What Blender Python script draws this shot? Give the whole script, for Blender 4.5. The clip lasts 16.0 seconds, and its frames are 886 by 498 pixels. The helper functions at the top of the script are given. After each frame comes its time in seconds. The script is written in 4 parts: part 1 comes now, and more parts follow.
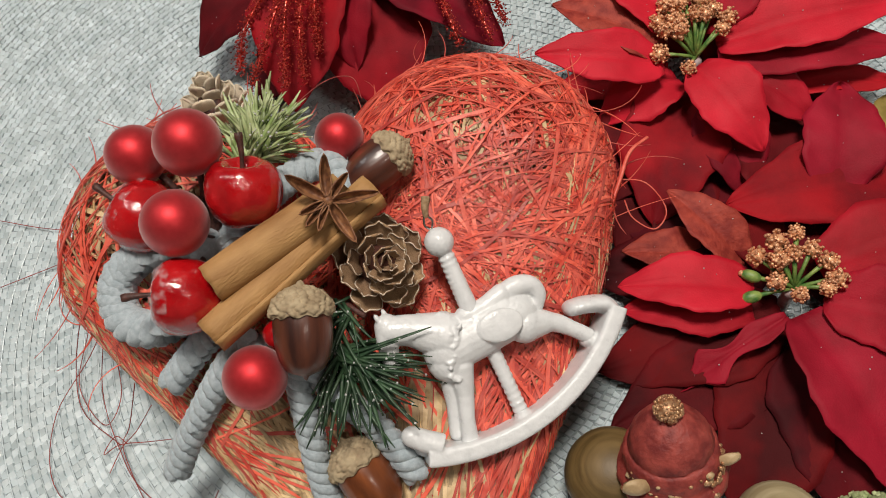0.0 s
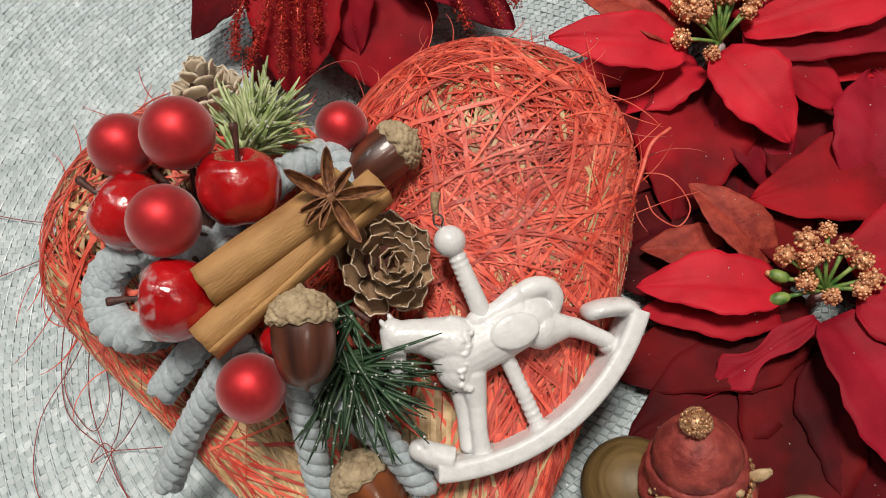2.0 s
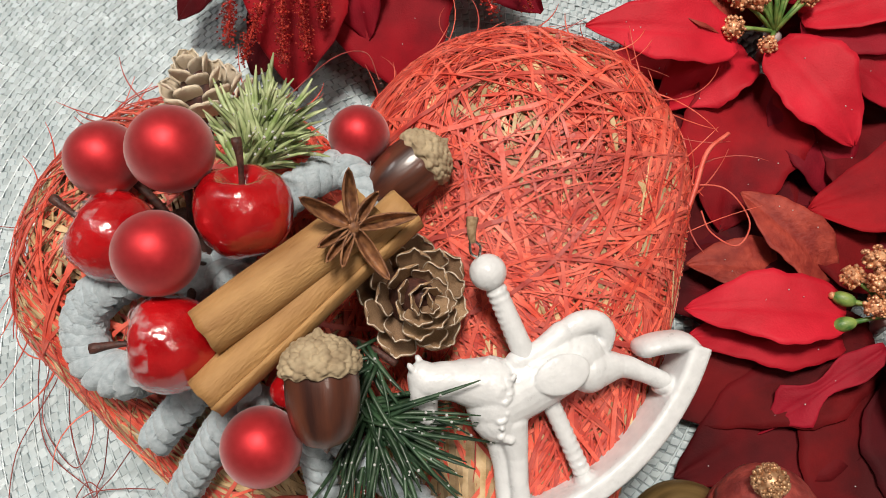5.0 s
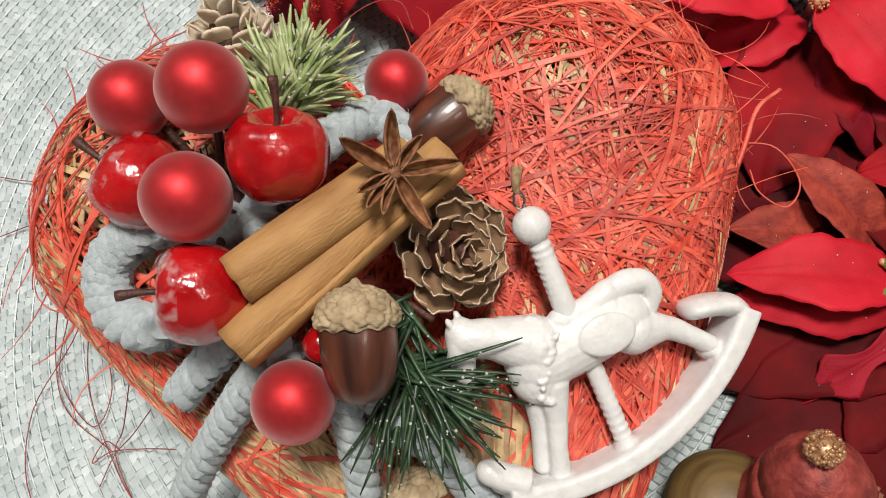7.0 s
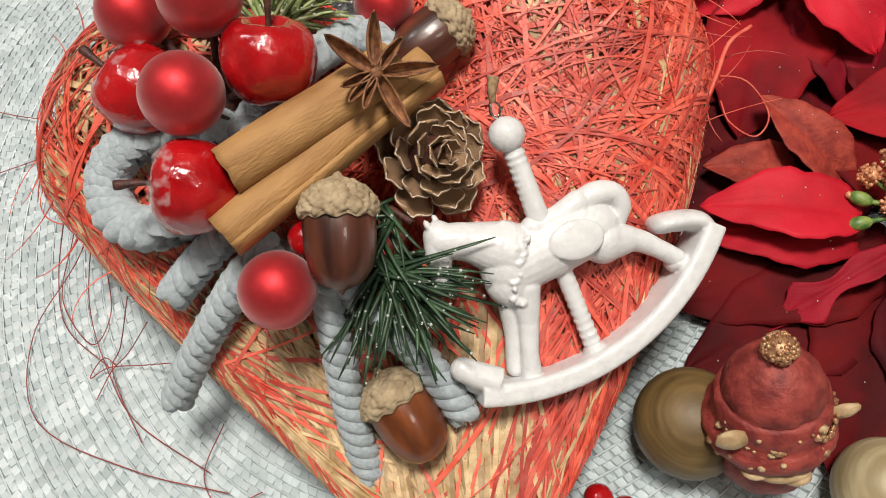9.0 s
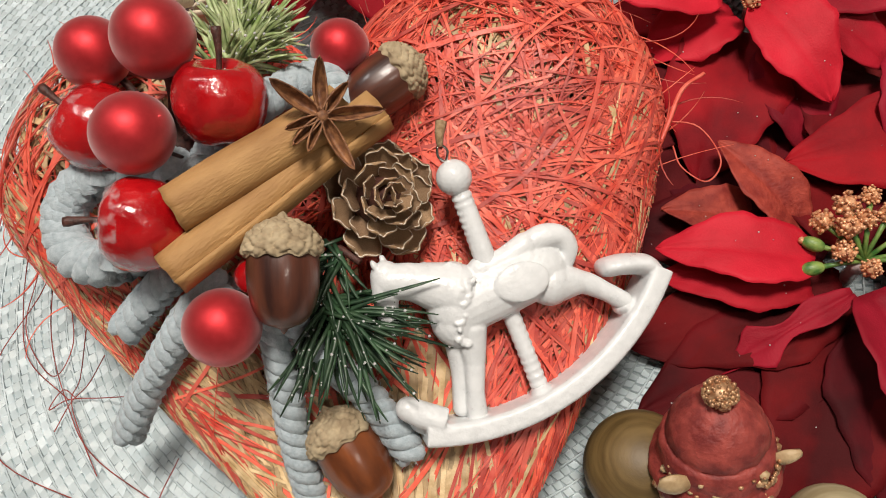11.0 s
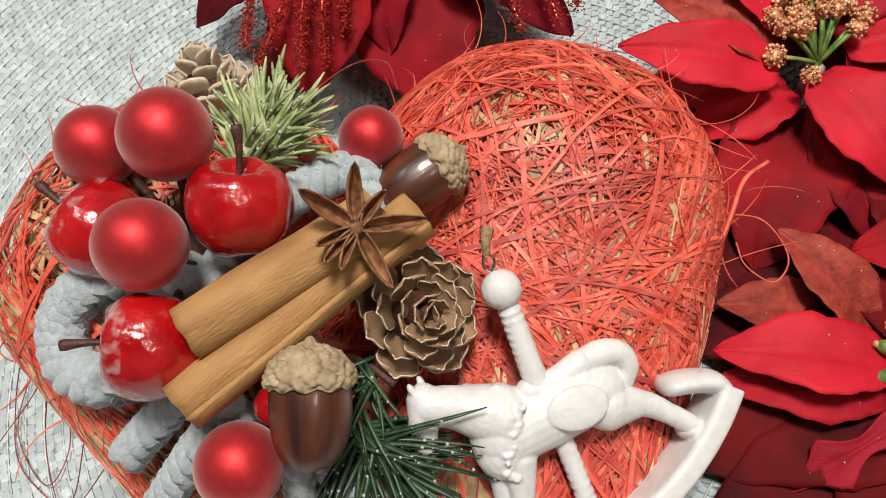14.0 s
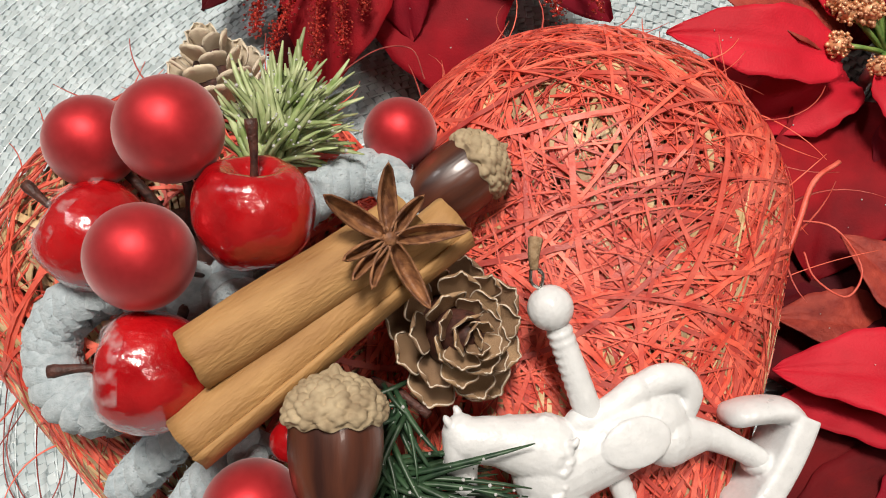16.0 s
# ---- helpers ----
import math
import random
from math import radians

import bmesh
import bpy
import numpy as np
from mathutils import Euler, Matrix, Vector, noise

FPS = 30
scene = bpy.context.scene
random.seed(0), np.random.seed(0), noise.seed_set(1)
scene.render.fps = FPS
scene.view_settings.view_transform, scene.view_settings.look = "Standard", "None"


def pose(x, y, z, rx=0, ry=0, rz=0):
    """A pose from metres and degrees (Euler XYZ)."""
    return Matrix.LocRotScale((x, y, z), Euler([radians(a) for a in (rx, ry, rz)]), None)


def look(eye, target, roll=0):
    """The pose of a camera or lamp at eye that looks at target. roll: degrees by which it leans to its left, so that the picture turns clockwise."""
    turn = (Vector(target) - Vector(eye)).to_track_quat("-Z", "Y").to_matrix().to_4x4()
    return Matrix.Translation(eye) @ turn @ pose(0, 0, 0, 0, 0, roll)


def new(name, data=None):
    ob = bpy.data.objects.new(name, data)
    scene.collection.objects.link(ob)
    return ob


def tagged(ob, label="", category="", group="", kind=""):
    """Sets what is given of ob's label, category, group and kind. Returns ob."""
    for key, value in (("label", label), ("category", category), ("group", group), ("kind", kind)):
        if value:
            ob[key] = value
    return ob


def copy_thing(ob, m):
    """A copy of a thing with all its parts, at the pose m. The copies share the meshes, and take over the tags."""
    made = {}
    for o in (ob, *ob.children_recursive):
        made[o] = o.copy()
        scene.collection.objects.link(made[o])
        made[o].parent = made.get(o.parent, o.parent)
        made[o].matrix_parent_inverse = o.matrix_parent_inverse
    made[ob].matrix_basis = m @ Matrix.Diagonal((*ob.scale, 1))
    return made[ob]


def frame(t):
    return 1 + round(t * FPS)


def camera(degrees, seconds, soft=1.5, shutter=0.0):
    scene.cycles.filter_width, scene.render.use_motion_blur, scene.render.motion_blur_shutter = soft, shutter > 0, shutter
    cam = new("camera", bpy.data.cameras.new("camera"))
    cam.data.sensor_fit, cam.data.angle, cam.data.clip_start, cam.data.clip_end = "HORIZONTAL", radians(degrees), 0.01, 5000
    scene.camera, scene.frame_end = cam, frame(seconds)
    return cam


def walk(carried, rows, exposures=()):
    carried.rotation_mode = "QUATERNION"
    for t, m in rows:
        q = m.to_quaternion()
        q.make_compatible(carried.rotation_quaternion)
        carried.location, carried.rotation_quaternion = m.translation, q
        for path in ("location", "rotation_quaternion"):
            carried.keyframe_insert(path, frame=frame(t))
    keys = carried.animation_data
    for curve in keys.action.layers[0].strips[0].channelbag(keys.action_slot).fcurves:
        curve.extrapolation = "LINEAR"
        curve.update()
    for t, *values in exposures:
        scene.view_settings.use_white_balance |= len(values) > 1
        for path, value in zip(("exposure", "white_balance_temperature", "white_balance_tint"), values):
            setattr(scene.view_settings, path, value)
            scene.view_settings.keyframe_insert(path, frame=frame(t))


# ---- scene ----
cam = camera(57.7, 16.0, soft=1.0)
PATH = [
    (0, (0.01060, -0.11861, 0.28493), (-0.00061, -0.02876, 0.10659), -12.32),
    (0.5, (0.00902, -0.11550, 0.28166), (-0.00191, -0.02632, 0.10298), -12.21),
    (1, (0.00694, -0.11100, 0.27489), (-0.00352, -0.02278, 0.09570), -11.98),
    (1.5, (0.00638, -0.10978, 0.27373), (-0.00406, -0.02260, 0.09403), -11.87),
    (2, (0.00572, -0.10680, 0.27189), (-0.00468, -0.02049, 0.09177), -11.93),
    (2.5, (0.00442, -0.10503, 0.27223), (-0.00571, -0.01909, 0.09192), -11.85),
    (3, (0.00467, -0.09960, 0.27068), (-0.00484, -0.01424, 0.09006), -11.57),
    (5.5, (-0.01119, -0.07477, 0.24966), (-0.01762, 0.00045, 0.06446), -10.10),
    (6, (-0.01388, -0.07403, 0.24747), (-0.02083, -0.00018, 0.06174), -10.21),
    (6.5, (-0.01646, -0.07534, 0.24366), (-0.02392, -0.00224, 0.05765), -10.35),
    (7, (-0.01698, -0.08001, 0.24235), (-0.02505, -0.00671, 0.05644), -10.38),
    (7.5, (-0.01710, -0.08520, 0.23927), (-0.02544, -0.01213, 0.05328), -10.23),
    (8, (-0.01578, -0.09327, 0.24043), (-0.02482, -0.01993, 0.05458), -10.52),
    (8.5, (-0.01304, -0.10136, 0.24041), (-0.02256, -0.02717, 0.05492), -10.57),
    (9, (-0.01100, -0.10894, 0.24224), (-0.02111, -0.03197, 0.05792), -10.35),
    (11.5, (0.00429, -0.10736, 0.24455), (-0.00614, -0.02196, 0.06400), -8.93),
    (12, (0.00305, -0.10074, 0.24456), (-0.00673, -0.01375, 0.06473), -8.63),
    (12.5, (0.00156, -0.09453, 0.24283), (-0.00864, -0.00643, 0.06357), -8.76),
    (13, (-0.00245, -0.08810, 0.23904), (-0.01234, 0.00080, 0.06016), -8.44),
    (13.5, (-0.00386, -0.08533, 0.23786), (-0.01387, 0.00416, 0.05929), -8.39),
    (14, (-0.00730, -0.07978, 0.23397), (-0.01736, 0.00999, 0.05553), -8.28),
    (14.5, (-0.01062, -0.07564, 0.23131), (-0.02133, 0.01432, 0.05300), -8.63),
    (15, (-0.01214, -0.06975, 0.22819), (-0.02287, 0.01963, 0.04959), -8.54),
    (15.5, (-0.01528, -0.06666, 0.22041), (-0.02601, 0.02251, 0.04171), -8.52),
    (16, (-0.01598, -0.06615, 0.21738), (-0.02637, 0.02129, 0.03781), -8.28),
]
walk(cam, [(t, look(eye, target, roll)) for t, eye, target, roll in PATH],
     exposures=((0.0, -0.85), (3.0, -0.72), (5.5, -0.58), (9.0, -0.57), (11.5, -0.60), (16.0, -0.52)))

# ---- light ----
world = bpy.data.worlds.new("world")
scene.world = world
world.use_nodes = True
world.node_tree.nodes["Background"].inputs[0].default_value = (1.0, 0.95, 0.9, 1)
world.node_tree.nodes["Background"].inputs[1].default_value = 0.01


def ceiling_lamp(x, y, size, power, colour=(1.0, 0.91, 0.81)):
    data = bpy.data.lights.new("ceiling_light", "AREA")
    data.shape, data.size, data.energy, data.color = "DISK", size, power, colour
    ob = new("ceiling_light", data)
    ob.matrix_world = pose(x, y, 1.80)
    return ob


ceiling_lamp(0.05, 0.15, 0.42, 53)
ceiling_lamp(-0.95, 0.5, 0.35, 10, (1.0, 0.97, 0.95))
ceiling_lamp(0.9, -0.8, 0.35, 9)


# ---- materials ----
def material(name, dark, light, scale=300.0, rough=0.6, bump=0.0, bump_scale=1500.0, metal=0.0, coat=0.0, sheen=0.0,
             random="", stretch=(1, 1, 1), spec=0.5, sub=0.0, low=0.35, high=0.65, rough_var=0.0, spread=(0.72, 1.22)):
    """A surface that varies between two colours at two scales, with a fine relief."""
    m = bpy.data.materials.new(name)
    m.use_nodes = True
    nodes, links = m.node_tree.nodes, m.node_tree.links
    b = nodes["Principled BSDF"]
    co = nodes.new("ShaderNodeTexCoord")
    mp = nodes.new("ShaderNodeMapping")
    mp.inputs["Scale"].default_value = stretch
    links.new(co.outputs["Object"], mp.inputs["Vector"])
    n1 = nodes.new("ShaderNodeTexNoise")
    n1.inputs["Scale"].default_value, n1.inputs["Detail"].default_value = scale, 6
    links.new(mp.outputs[0], n1.inputs["Vector"])
    ramp = nodes.new("ShaderNodeValToRGB")
    ramp.color_ramp.elements[0].position, ramp.color_ramp.elements[1].position = low, high
    ramp.color_ramp.elements[0].color, ramp.color_ramp.elements[1].color = (*dark, 1), (*light, 1)
    links.new(n1.outputs["Fac"], ramp.inputs[0])
    colour = ramp.outputs[0]
    if random:
        src = nodes.new("ShaderNodeNewGeometry").outputs["Random Per Island"] if random == "island" else nodes.new("ShaderNodeObjectInfo").outputs["Random"]
        hsv = nodes.new("ShaderNodeHueSaturation")
        rng = nodes.new("ShaderNodeMapRange")
        rng.inputs[3].default_value, rng.inputs[4].default_value = spread
        links.new(src, rng.inputs[0])
        links.new(rng.outputs[0], hsv.inputs["Value"])
        rng2 = nodes.new("ShaderNodeMapRange")
        rng2.inputs[3].default_value, rng2.inputs[4].default_value = 0.496, 0.504
        links.new(src, rng2.inputs[0])
        links.new(rng2.outputs[0], hsv.inputs["Hue"])
        links.new(colour, hsv.inputs["Color"])
        colour = hsv.outputs[0]
    links.new(colour, b.inputs["Base Color"])
    b.inputs["Roughness"].default_value, b.inputs["Metallic"].default_value = rough, metal
    b.inputs["Specular IOR Level"].default_value = spec
    b.inputs["Coat Weight"].default_value, b.inputs["Coat Roughness"].default_value = coat, 0.04
    b.inputs["Sheen Weight"].default_value = sheen
    if sub:
        b.inputs["Subsurface Weight"].default_value = sub
        b.inputs["Subsurface Radius"].default_value = (0.004, 0.003, 0.003)
        b.inputs["Subsurface Scale"].default_value = 0.5
    if rough_var:
        rr = nodes.new("ShaderNodeMapRange")
        rr.inputs[3].default_value, rr.inputs[4].default_value = max(rough - rough_var, 0.02), rough + rough_var
        links.new(n1.outputs["Fac"], rr.inputs[0])
        links.new(rr.outputs[0], b.inputs["Roughness"])
    if bump:
        n2 = nodes.new("ShaderNodeTexNoise")
        n2.inputs["Scale"].default_value, n2.inputs["Detail"].default_value = bump_scale, 4
        links.new(mp.outputs[0], n2.inputs["Vector"])
        bp = nodes.new("ShaderNodeBump")
        bp.inputs["Strength"].default_value, bp.inputs["Distance"].default_value = bump, 0.0006
        links.new(n2.outputs["Fac"], bp.inputs["Height"])
        links.new(bp.outputs[0], b.inputs["Normal"])
        if coat:
            links.new(bp.outputs[0], b.inputs["Coat Normal"])
    return m


# Unseen walls and ceiling; kept dark so that less light bounces into the shadows.
PLASTER_DIMMED = material("plaster", (0.17, 0.16, 0.15), (0.21, 0.20, 0.19), 6, 0.9, 0.1, 200)
FLOOR_WOOD = material("floor_wood", (0.22, 0.13, 0.07), (0.34, 0.21, 0.12), 20, 0.5, stretch=(1, 12, 1))
TABLE_WOOD = material("table_wood", (0.55, 0.53, 0.50), (0.68, 0.66, 0.63), 30, 0.45, stretch=(1, 10, 1))
WEAVE = material("silver_weave", (0.50, 0.585, 0.615), (0.61, 0.695, 0.725), 120, 0.24, 0.25, 2500, spec=1.0, rough_var=0.12, random="island", spread=(0.86, 1.12))
# Darker than the strips: the shade in the weave's gaps is coloured in.
WEAVE_BASE_SHADED = material("shaded_weave_base", (0.24, 0.29, 0.31), (0.34, 0.40, 0.42), 200, 0.6)
STRAW = material("straw", (0.46, 0.30, 0.14), (0.72, 0.54, 0.32), 250, 0.5, 0.3, 1800, random="island", spread=(0.6, 1.2))
# Straw brown darkened, so that gaps in the winding look deep in shade.
CORE_SHADED = material("shaded_straw_core", (0.07, 0.032, 0.015), (0.22, 0.115, 0.05), 300, 0.9, 0.5, 900)
SISAL = material("red_sisal", (0.72, 0.078, 0.050), (0.90, 0.19, 0.135), 180, 0.44, 0.2, 2500, random="island", spread=(0.50, 1.12))
HAIR = material("dark_red_hair", (0.22, 0.035, 0.03), (0.36, 0.06, 0.05), 200, 0.5, random="island")
MATTE_RED = material("matte_red_lacquer", (0.46, 0.014, 0.020), (0.53, 0.022, 0.030), 400, 0.46, 0.05, 6000, metal=0.62, sheen=0.35)
APPLE_RED = material("glossy_apple_red", (0.30, 0.002, 0.005), (0.50, 0.007, 0.010), 90, 0.24, 0.6, 420, coat=1.0, rough_var=0.12)
GLUE = material("dried_clear_glue", (0.85, 0.80, 0.84), (0.95, 0.93, 0.95), 300, 0.10, 0.8, 500, spec=0.7)
STEM = material("brown_stem", (0.03, 0.012, 0.010), (0.10, 0.035, 0.025), 700, 0.5, 0.5, 2200)
NUT = material("acorn_shell", (0.034, 0.011, 0.008), (0.135, 0.040, 0.020), 160, 0.36, 0.15, 900, coat=0.22, stretch=(1, 1, 0.15))
NUT_LIGHT = material("chestnut_shell", (0.06, 0.016, 0.007), (0.25, 0.070, 0.019), 120, 0.32, 0.15, 900, coat=0.25, stretch=(1, 1, 0.3))
CUP = material("acorn_cup", (0.27, 0.20, 0.12), (0.45, 0.36, 0.23), 220, 0.85, 0.12, 2600)
BARK = material("cinnamon_bark", (0.25, 0.115, 0.034), (0.52, 0.300, 0.115), 170, 0.72, 0.55, 1500, stretch=(0.3, 1, 1), low=0.25, high=0.75)
ANISE = material("anise_pod", (0.12, 0.044, 0.020), (0.34, 0.155, 0.066), 420, 0.55, 0.5, 1800)
CONE = material("cone_scale", (0.16, 0.080, 0.036), (0.56, 0.37, 0.215), 260, 0.55, 0.4, 1500, random="object", low=0.3, high=0.72)
CONE_RIM = material("cone_rim", (0.58, 0.46, 0.33), (0.86, 0.78, 0.67), 300, 0.7, 0.3, 1800)
CONE_PALE = material("pale_cone_scale", (0.56, 0.45, 0.31), (0.82, 0.72, 0.57), 380, 0.6, 0.4, 1500, random="object")
PALE_RIM = material("pale_cone_rim", (0.66, 0.58, 0.46), (0.80, 0.73, 0.62), 500, 0.7, 0.3, 1800)
NEEDLE = material("dark_needle", (0.012, 0.035, 0.018), (0.045, 0.095, 0.045), 300, 0.4, random="island")
NEEDLE_PALE = material("pale_needle", (0.19, 0.27, 0.085), (0.50, 0.56, 0.31), 200, 0.42, random="island", spread=(0.6, 1.25))
FROST = material("frost_grain", (0.8, 0.82, 0.82), (0.95, 0.95, 0.95), 900, 0.12, spec=1.0)
YARN = material("grey_yarn", (0.35, 0.42, 0.46), (0.46, 0.53, 0.57), 700, 0.95, 0.6, 2200, sheen=0.4)
WHITE = material("white_glitter_paint", (0.68, 0.70, 0.71), (0.76, 0.78, 0.79), 300, 0.34, 0.30, 700, spec=0.6, rough_var=0.2)
PETAL = material("red_petal", (0.27, 0.003, 0.011), (0.46, 0.008, 0.024), 45, 0.68, 0.25, 1600, spec=0.25, random="object")
PETAL_BRIGHT = material("bright_red_petal", (0.44, 0.005, 0.018), (0.64, 0.013, 0.034), 45, 0.65, 0.25, 1600, spec=0.3)
# Holds the shade under upper petals, and the velvet flower's own dark red.
PETAL_DARK_SHADED = material("dark_shaded_red_petal", (0.045, 0.0008, 0.0030), (0.13, 0.0018, 0.0062), 45, 0.75, 0.25, 1600, spec=0.2, random="object")
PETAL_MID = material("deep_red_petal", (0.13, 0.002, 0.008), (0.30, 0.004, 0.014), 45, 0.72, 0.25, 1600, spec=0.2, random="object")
PETAL_RUST = material("rust_petal", (0.22, 0.016, 0.010), (0.38, 0.048, 0.028), 220, 0.7, 0.6, 900)
OLIVE_LEAF = material("olive_leaf", (0.22, 0.16, 0.035), (0.36, 0.27, 0.08), 120, 0.6, 0.3, 900)
GLITTER = material("red_glitter", (0.46, 0.014, 0.016), (0.95, 0.16, 0.12), 1500, 0.16, metal=0.6, random="island", spread=(0.5, 1.5))
COPPER = material("copper_grain", (0.52, 0.20, 0.09), (0.86, 0.50, 0.29), 1200, 0.35, metal=0.25, random="island")
GREEN = material("green_bud", (0.05, 0.15, 0.03), (0.26, 0.36, 0.09), 260, 0.45, 0.2, 1200)
PLASTIC = material("clear_plastic_stem", (0.35, 0.2, 0.2), (0.6, 0.5, 0.5), 200, 0.15, spec=0.8)
FIGURE_RED = material("painted_red_clay", (0.17, 0.018, 0.016), (0.36, 0.060, 0.046), 260, 0.6, 0.7, 900)
FIGURE_TAN = material("painted_tan_clay", (0.36, 0.24, 0.12), (0.58, 0.43, 0.25), 260, 0.55, 0.5, 900)
GOLD = material("gold_flake", (0.36, 0.17, 0.08), (0.66, 0.42, 0.24), 900, 0.4, metal=0.5, random="island")
TURNED_WOOD = material("turned_wood", (0.10, 0.062, 0.020), (0.20, 0.130, 0.048), 60, 0.5, 0.1, 900, stretch=(1, 1, 9))
PALE_WOOD = material("pale_turned_wood", (0.30, 0.24, 0.13), (0.46, 0.39, 0.24), 60, 0.45, 0.1, 900, stretch=(1, 1, 9))
TWINE = material("twine", (0.26, 0.16, 0.08), (0.42, 0.29, 0.17), 900, 0.9, 0.6, 2600)
STEEL = material("thin_wire", (0.5, 0.48, 0.45), (0.7, 0.68, 0.65), 900, 0.25, metal=1.0)

FROST.node_tree.nodes["Principled BSDF"].inputs["Transmission Weight"].default_value = 0.35
blotch = GLUE.node_tree.nodes.new("ShaderNodeMapRange")
blotch.inputs[1].default_value, blotch.inputs[2].default_value, blotch.inputs[4].default_value = 0.48, 0.72, 0.22
GLUE.node_tree.links.new(GLUE.node_tree.nodes["Noise Texture"].outputs["Fac"], blotch.inputs[0])
GLUE.node_tree.links.new(blotch.outputs[0], GLUE.node_tree.nodes["Principled BSDF"].inputs["Alpha"])


# ---- building blocks ----
V = lambda *a: np.array(a, float)


class Build:
    """Collects pieces of one mesh, each with a material slot."""

    def __init__(self):
        self.v, self.f, self.m, self.n = [], [], [], 0

    def add(self, verts, faces, slot=0):
        verts = np.asarray(verts, float).reshape(-1, 3)
        self.v.append(verts)
        self.f.extend([tuple(i + self.n for i in f) for f in faces])
        self.m.extend([slot] * len(faces))
        self.n += len(verts)
        return self

    def grid(self, p, wrap_u=False, wrap_v=False, slot=0, cap=False):
        p = np.asarray(p, float)
        nu, nv = p.shape[:2]
        fs = []
        for i in range(nu if wrap_u else nu - 1):
            for j in range(nv if wrap_v else nv - 1):
                i2, j2 = (i + 1) % nu, (j + 1) % nv
                fs.append((i * nv + j, i * nv + j2, i2 * nv + j2, i2 * nv + j))
        if cap:
            fs.append(tuple(reversed(range(nv))))
            fs.append(tuple((nu - 1) * nv + j for j in range(nv)))
        return self.add(p, fs, slot)

    def sheet(self, p, thick, slot=0):
        """A grid with thickness, closed round its rim."""
        p = np.asarray(p, float)
        nu, nv = p.shape[:2]
        du, dv = np.gradient(p, axis=0), np.gradient(p, axis=1)
        nrm = np.cross(du, dv)
        nrm /= np.linalg.norm(nrm, axis=2, keepdims=True) + 1e-12
        q = p - nrm * thick
        a = lambda i, j: i * nv + j
        b = lambda i, j: nu * nv + i * nv + j
        fs = []
        for i in range(nu - 1):
            for j in range(nv - 1):
                fs.append((a(i, j), a(i + 1, j), a(i + 1, j + 1), a(i, j + 1)))
                fs.append((b(i, j), b(i, j + 1), b(i + 1, j + 1), b(i + 1, j)))
        for i in range(nu - 1):
            fs.append((a(i, 0), b(i, 0), b(i + 1, 0), a(i + 1, 0)))
            fs.append((a(i, nv - 1), a(i + 1, nv - 1), b(i + 1, nv - 1), b(i, nv - 1)))
        for j in range(nv - 1):
            fs.append((a(0, j), a(0, j + 1), b(0, j + 1), b(0, j)))
            fs.append((a(nu - 1, j), b(nu - 1, j), b(nu - 1, j + 1), a(nu - 1, j + 1)))
        return self.add(np.concatenate([p.reshape(-1, 3), q.reshape(-1, 3)]), fs, slot)

    def tube(self, path, radius, sides=8, flat=1.0, up=None, slot=0, spin=0.0):
        """A tube along a path; flat squeezes it towards the direction up."""
        path = np.asarray(path, float)
        n = len(path)
        r = np.broadcast_to(np.asarray(radius, float), (n,))
        tan = np.gradient(path, axis=0)
        tan /= np.linalg.norm(tan, axis=1, keepdims=True) + 1e-12
        ref = np.array(up if up is not None else (0.1, 0.2, 0.97), float)
        side = np.cross(tan, ref)
        bad = np.linalg.norm(side, axis=1) < 1e-3
        side[bad] = np.cross(tan[bad], (1.0, 0.1, 0))
        side /= np.linalg.norm(side, axis=1, keepdims=True)
        nor = np.cross(side, tan)
        ang = np.arange(sides) * 2 * np.pi / sides + spin
        ring = (np.cos(ang)[None, :, None] * side[:, None] + flat * np.sin(ang)[None, :, None] * nor[:, None]) * r[:, None, None]
        return self.grid(path[:, None] + ring, wrap_v=True, cap=True, slot=slot)

    def ball(self, centre, radii, nu=10, nv=14, slot=0, turn=None):
        u = np.linspace(1e-3, np.pi - 1e-3, nu)
        v = np.arange(nv) * 2 * np.pi / nv
        p = np.stack([np.sin(u)[:, None] * np.cos(v), np.sin(u)[:, None] * np.sin(v), np.cos(u)[:, None] * np.ones(nv)], -1) * np.broadcast_to(radii, (3,))
        if turn is not None:
            p = p @ np.array(turn.to_3x3()).T
        return self.grid(p[::-1] + np.asarray(centre, float), wrap_v=True, cap=True, slot=slot)

    def lathe(self, profile, sides=24, slot=0):
        prof = np.asarray(profile, float)
        v = np.arange(sides) * 2 * np.pi / sides
        p = np.stack([prof[:, :1] * np.cos(v), prof[:, :1] * np.sin(v), prof[:, 1:] * np.ones(sides)], -1)
        return self.grid(p, wrap_v=True, cap=True, slot=slot)

    def mesh(self, name, materials, smooth=True):
        me = bpy.data.meshes.new(name)
        me.from_pydata(np.concatenate(self.v).tolist(), [], self.f)
        for m in materials if isinstance(materials, (list, tuple)) else [materials]:
            me.materials.append(m)
        me.polygons.foreach_set("material_index", self.m)
        me.polygons.foreach_set("use_smooth", [smooth] * len(self.f))
        me.update()
        return me


def thing(name, m, label, category, group="", kind=""):
    ob = new(name)
    ob.empty_display_size = 0.01
    ob.matrix_world = m
    return tagged(ob, label, category, group, kind)


def part(name, build, materials, parent, label="", smooth=True, kind="", m=None):
    me = build if isinstance(build, bpy.types.Mesh) else build.mesh(name, materials, smooth)
    ob = new(name, me)
    ob.parent = parent
    if m is not None:
        ob.matrix_local = m
    return tagged(ob, label, kind=kind)


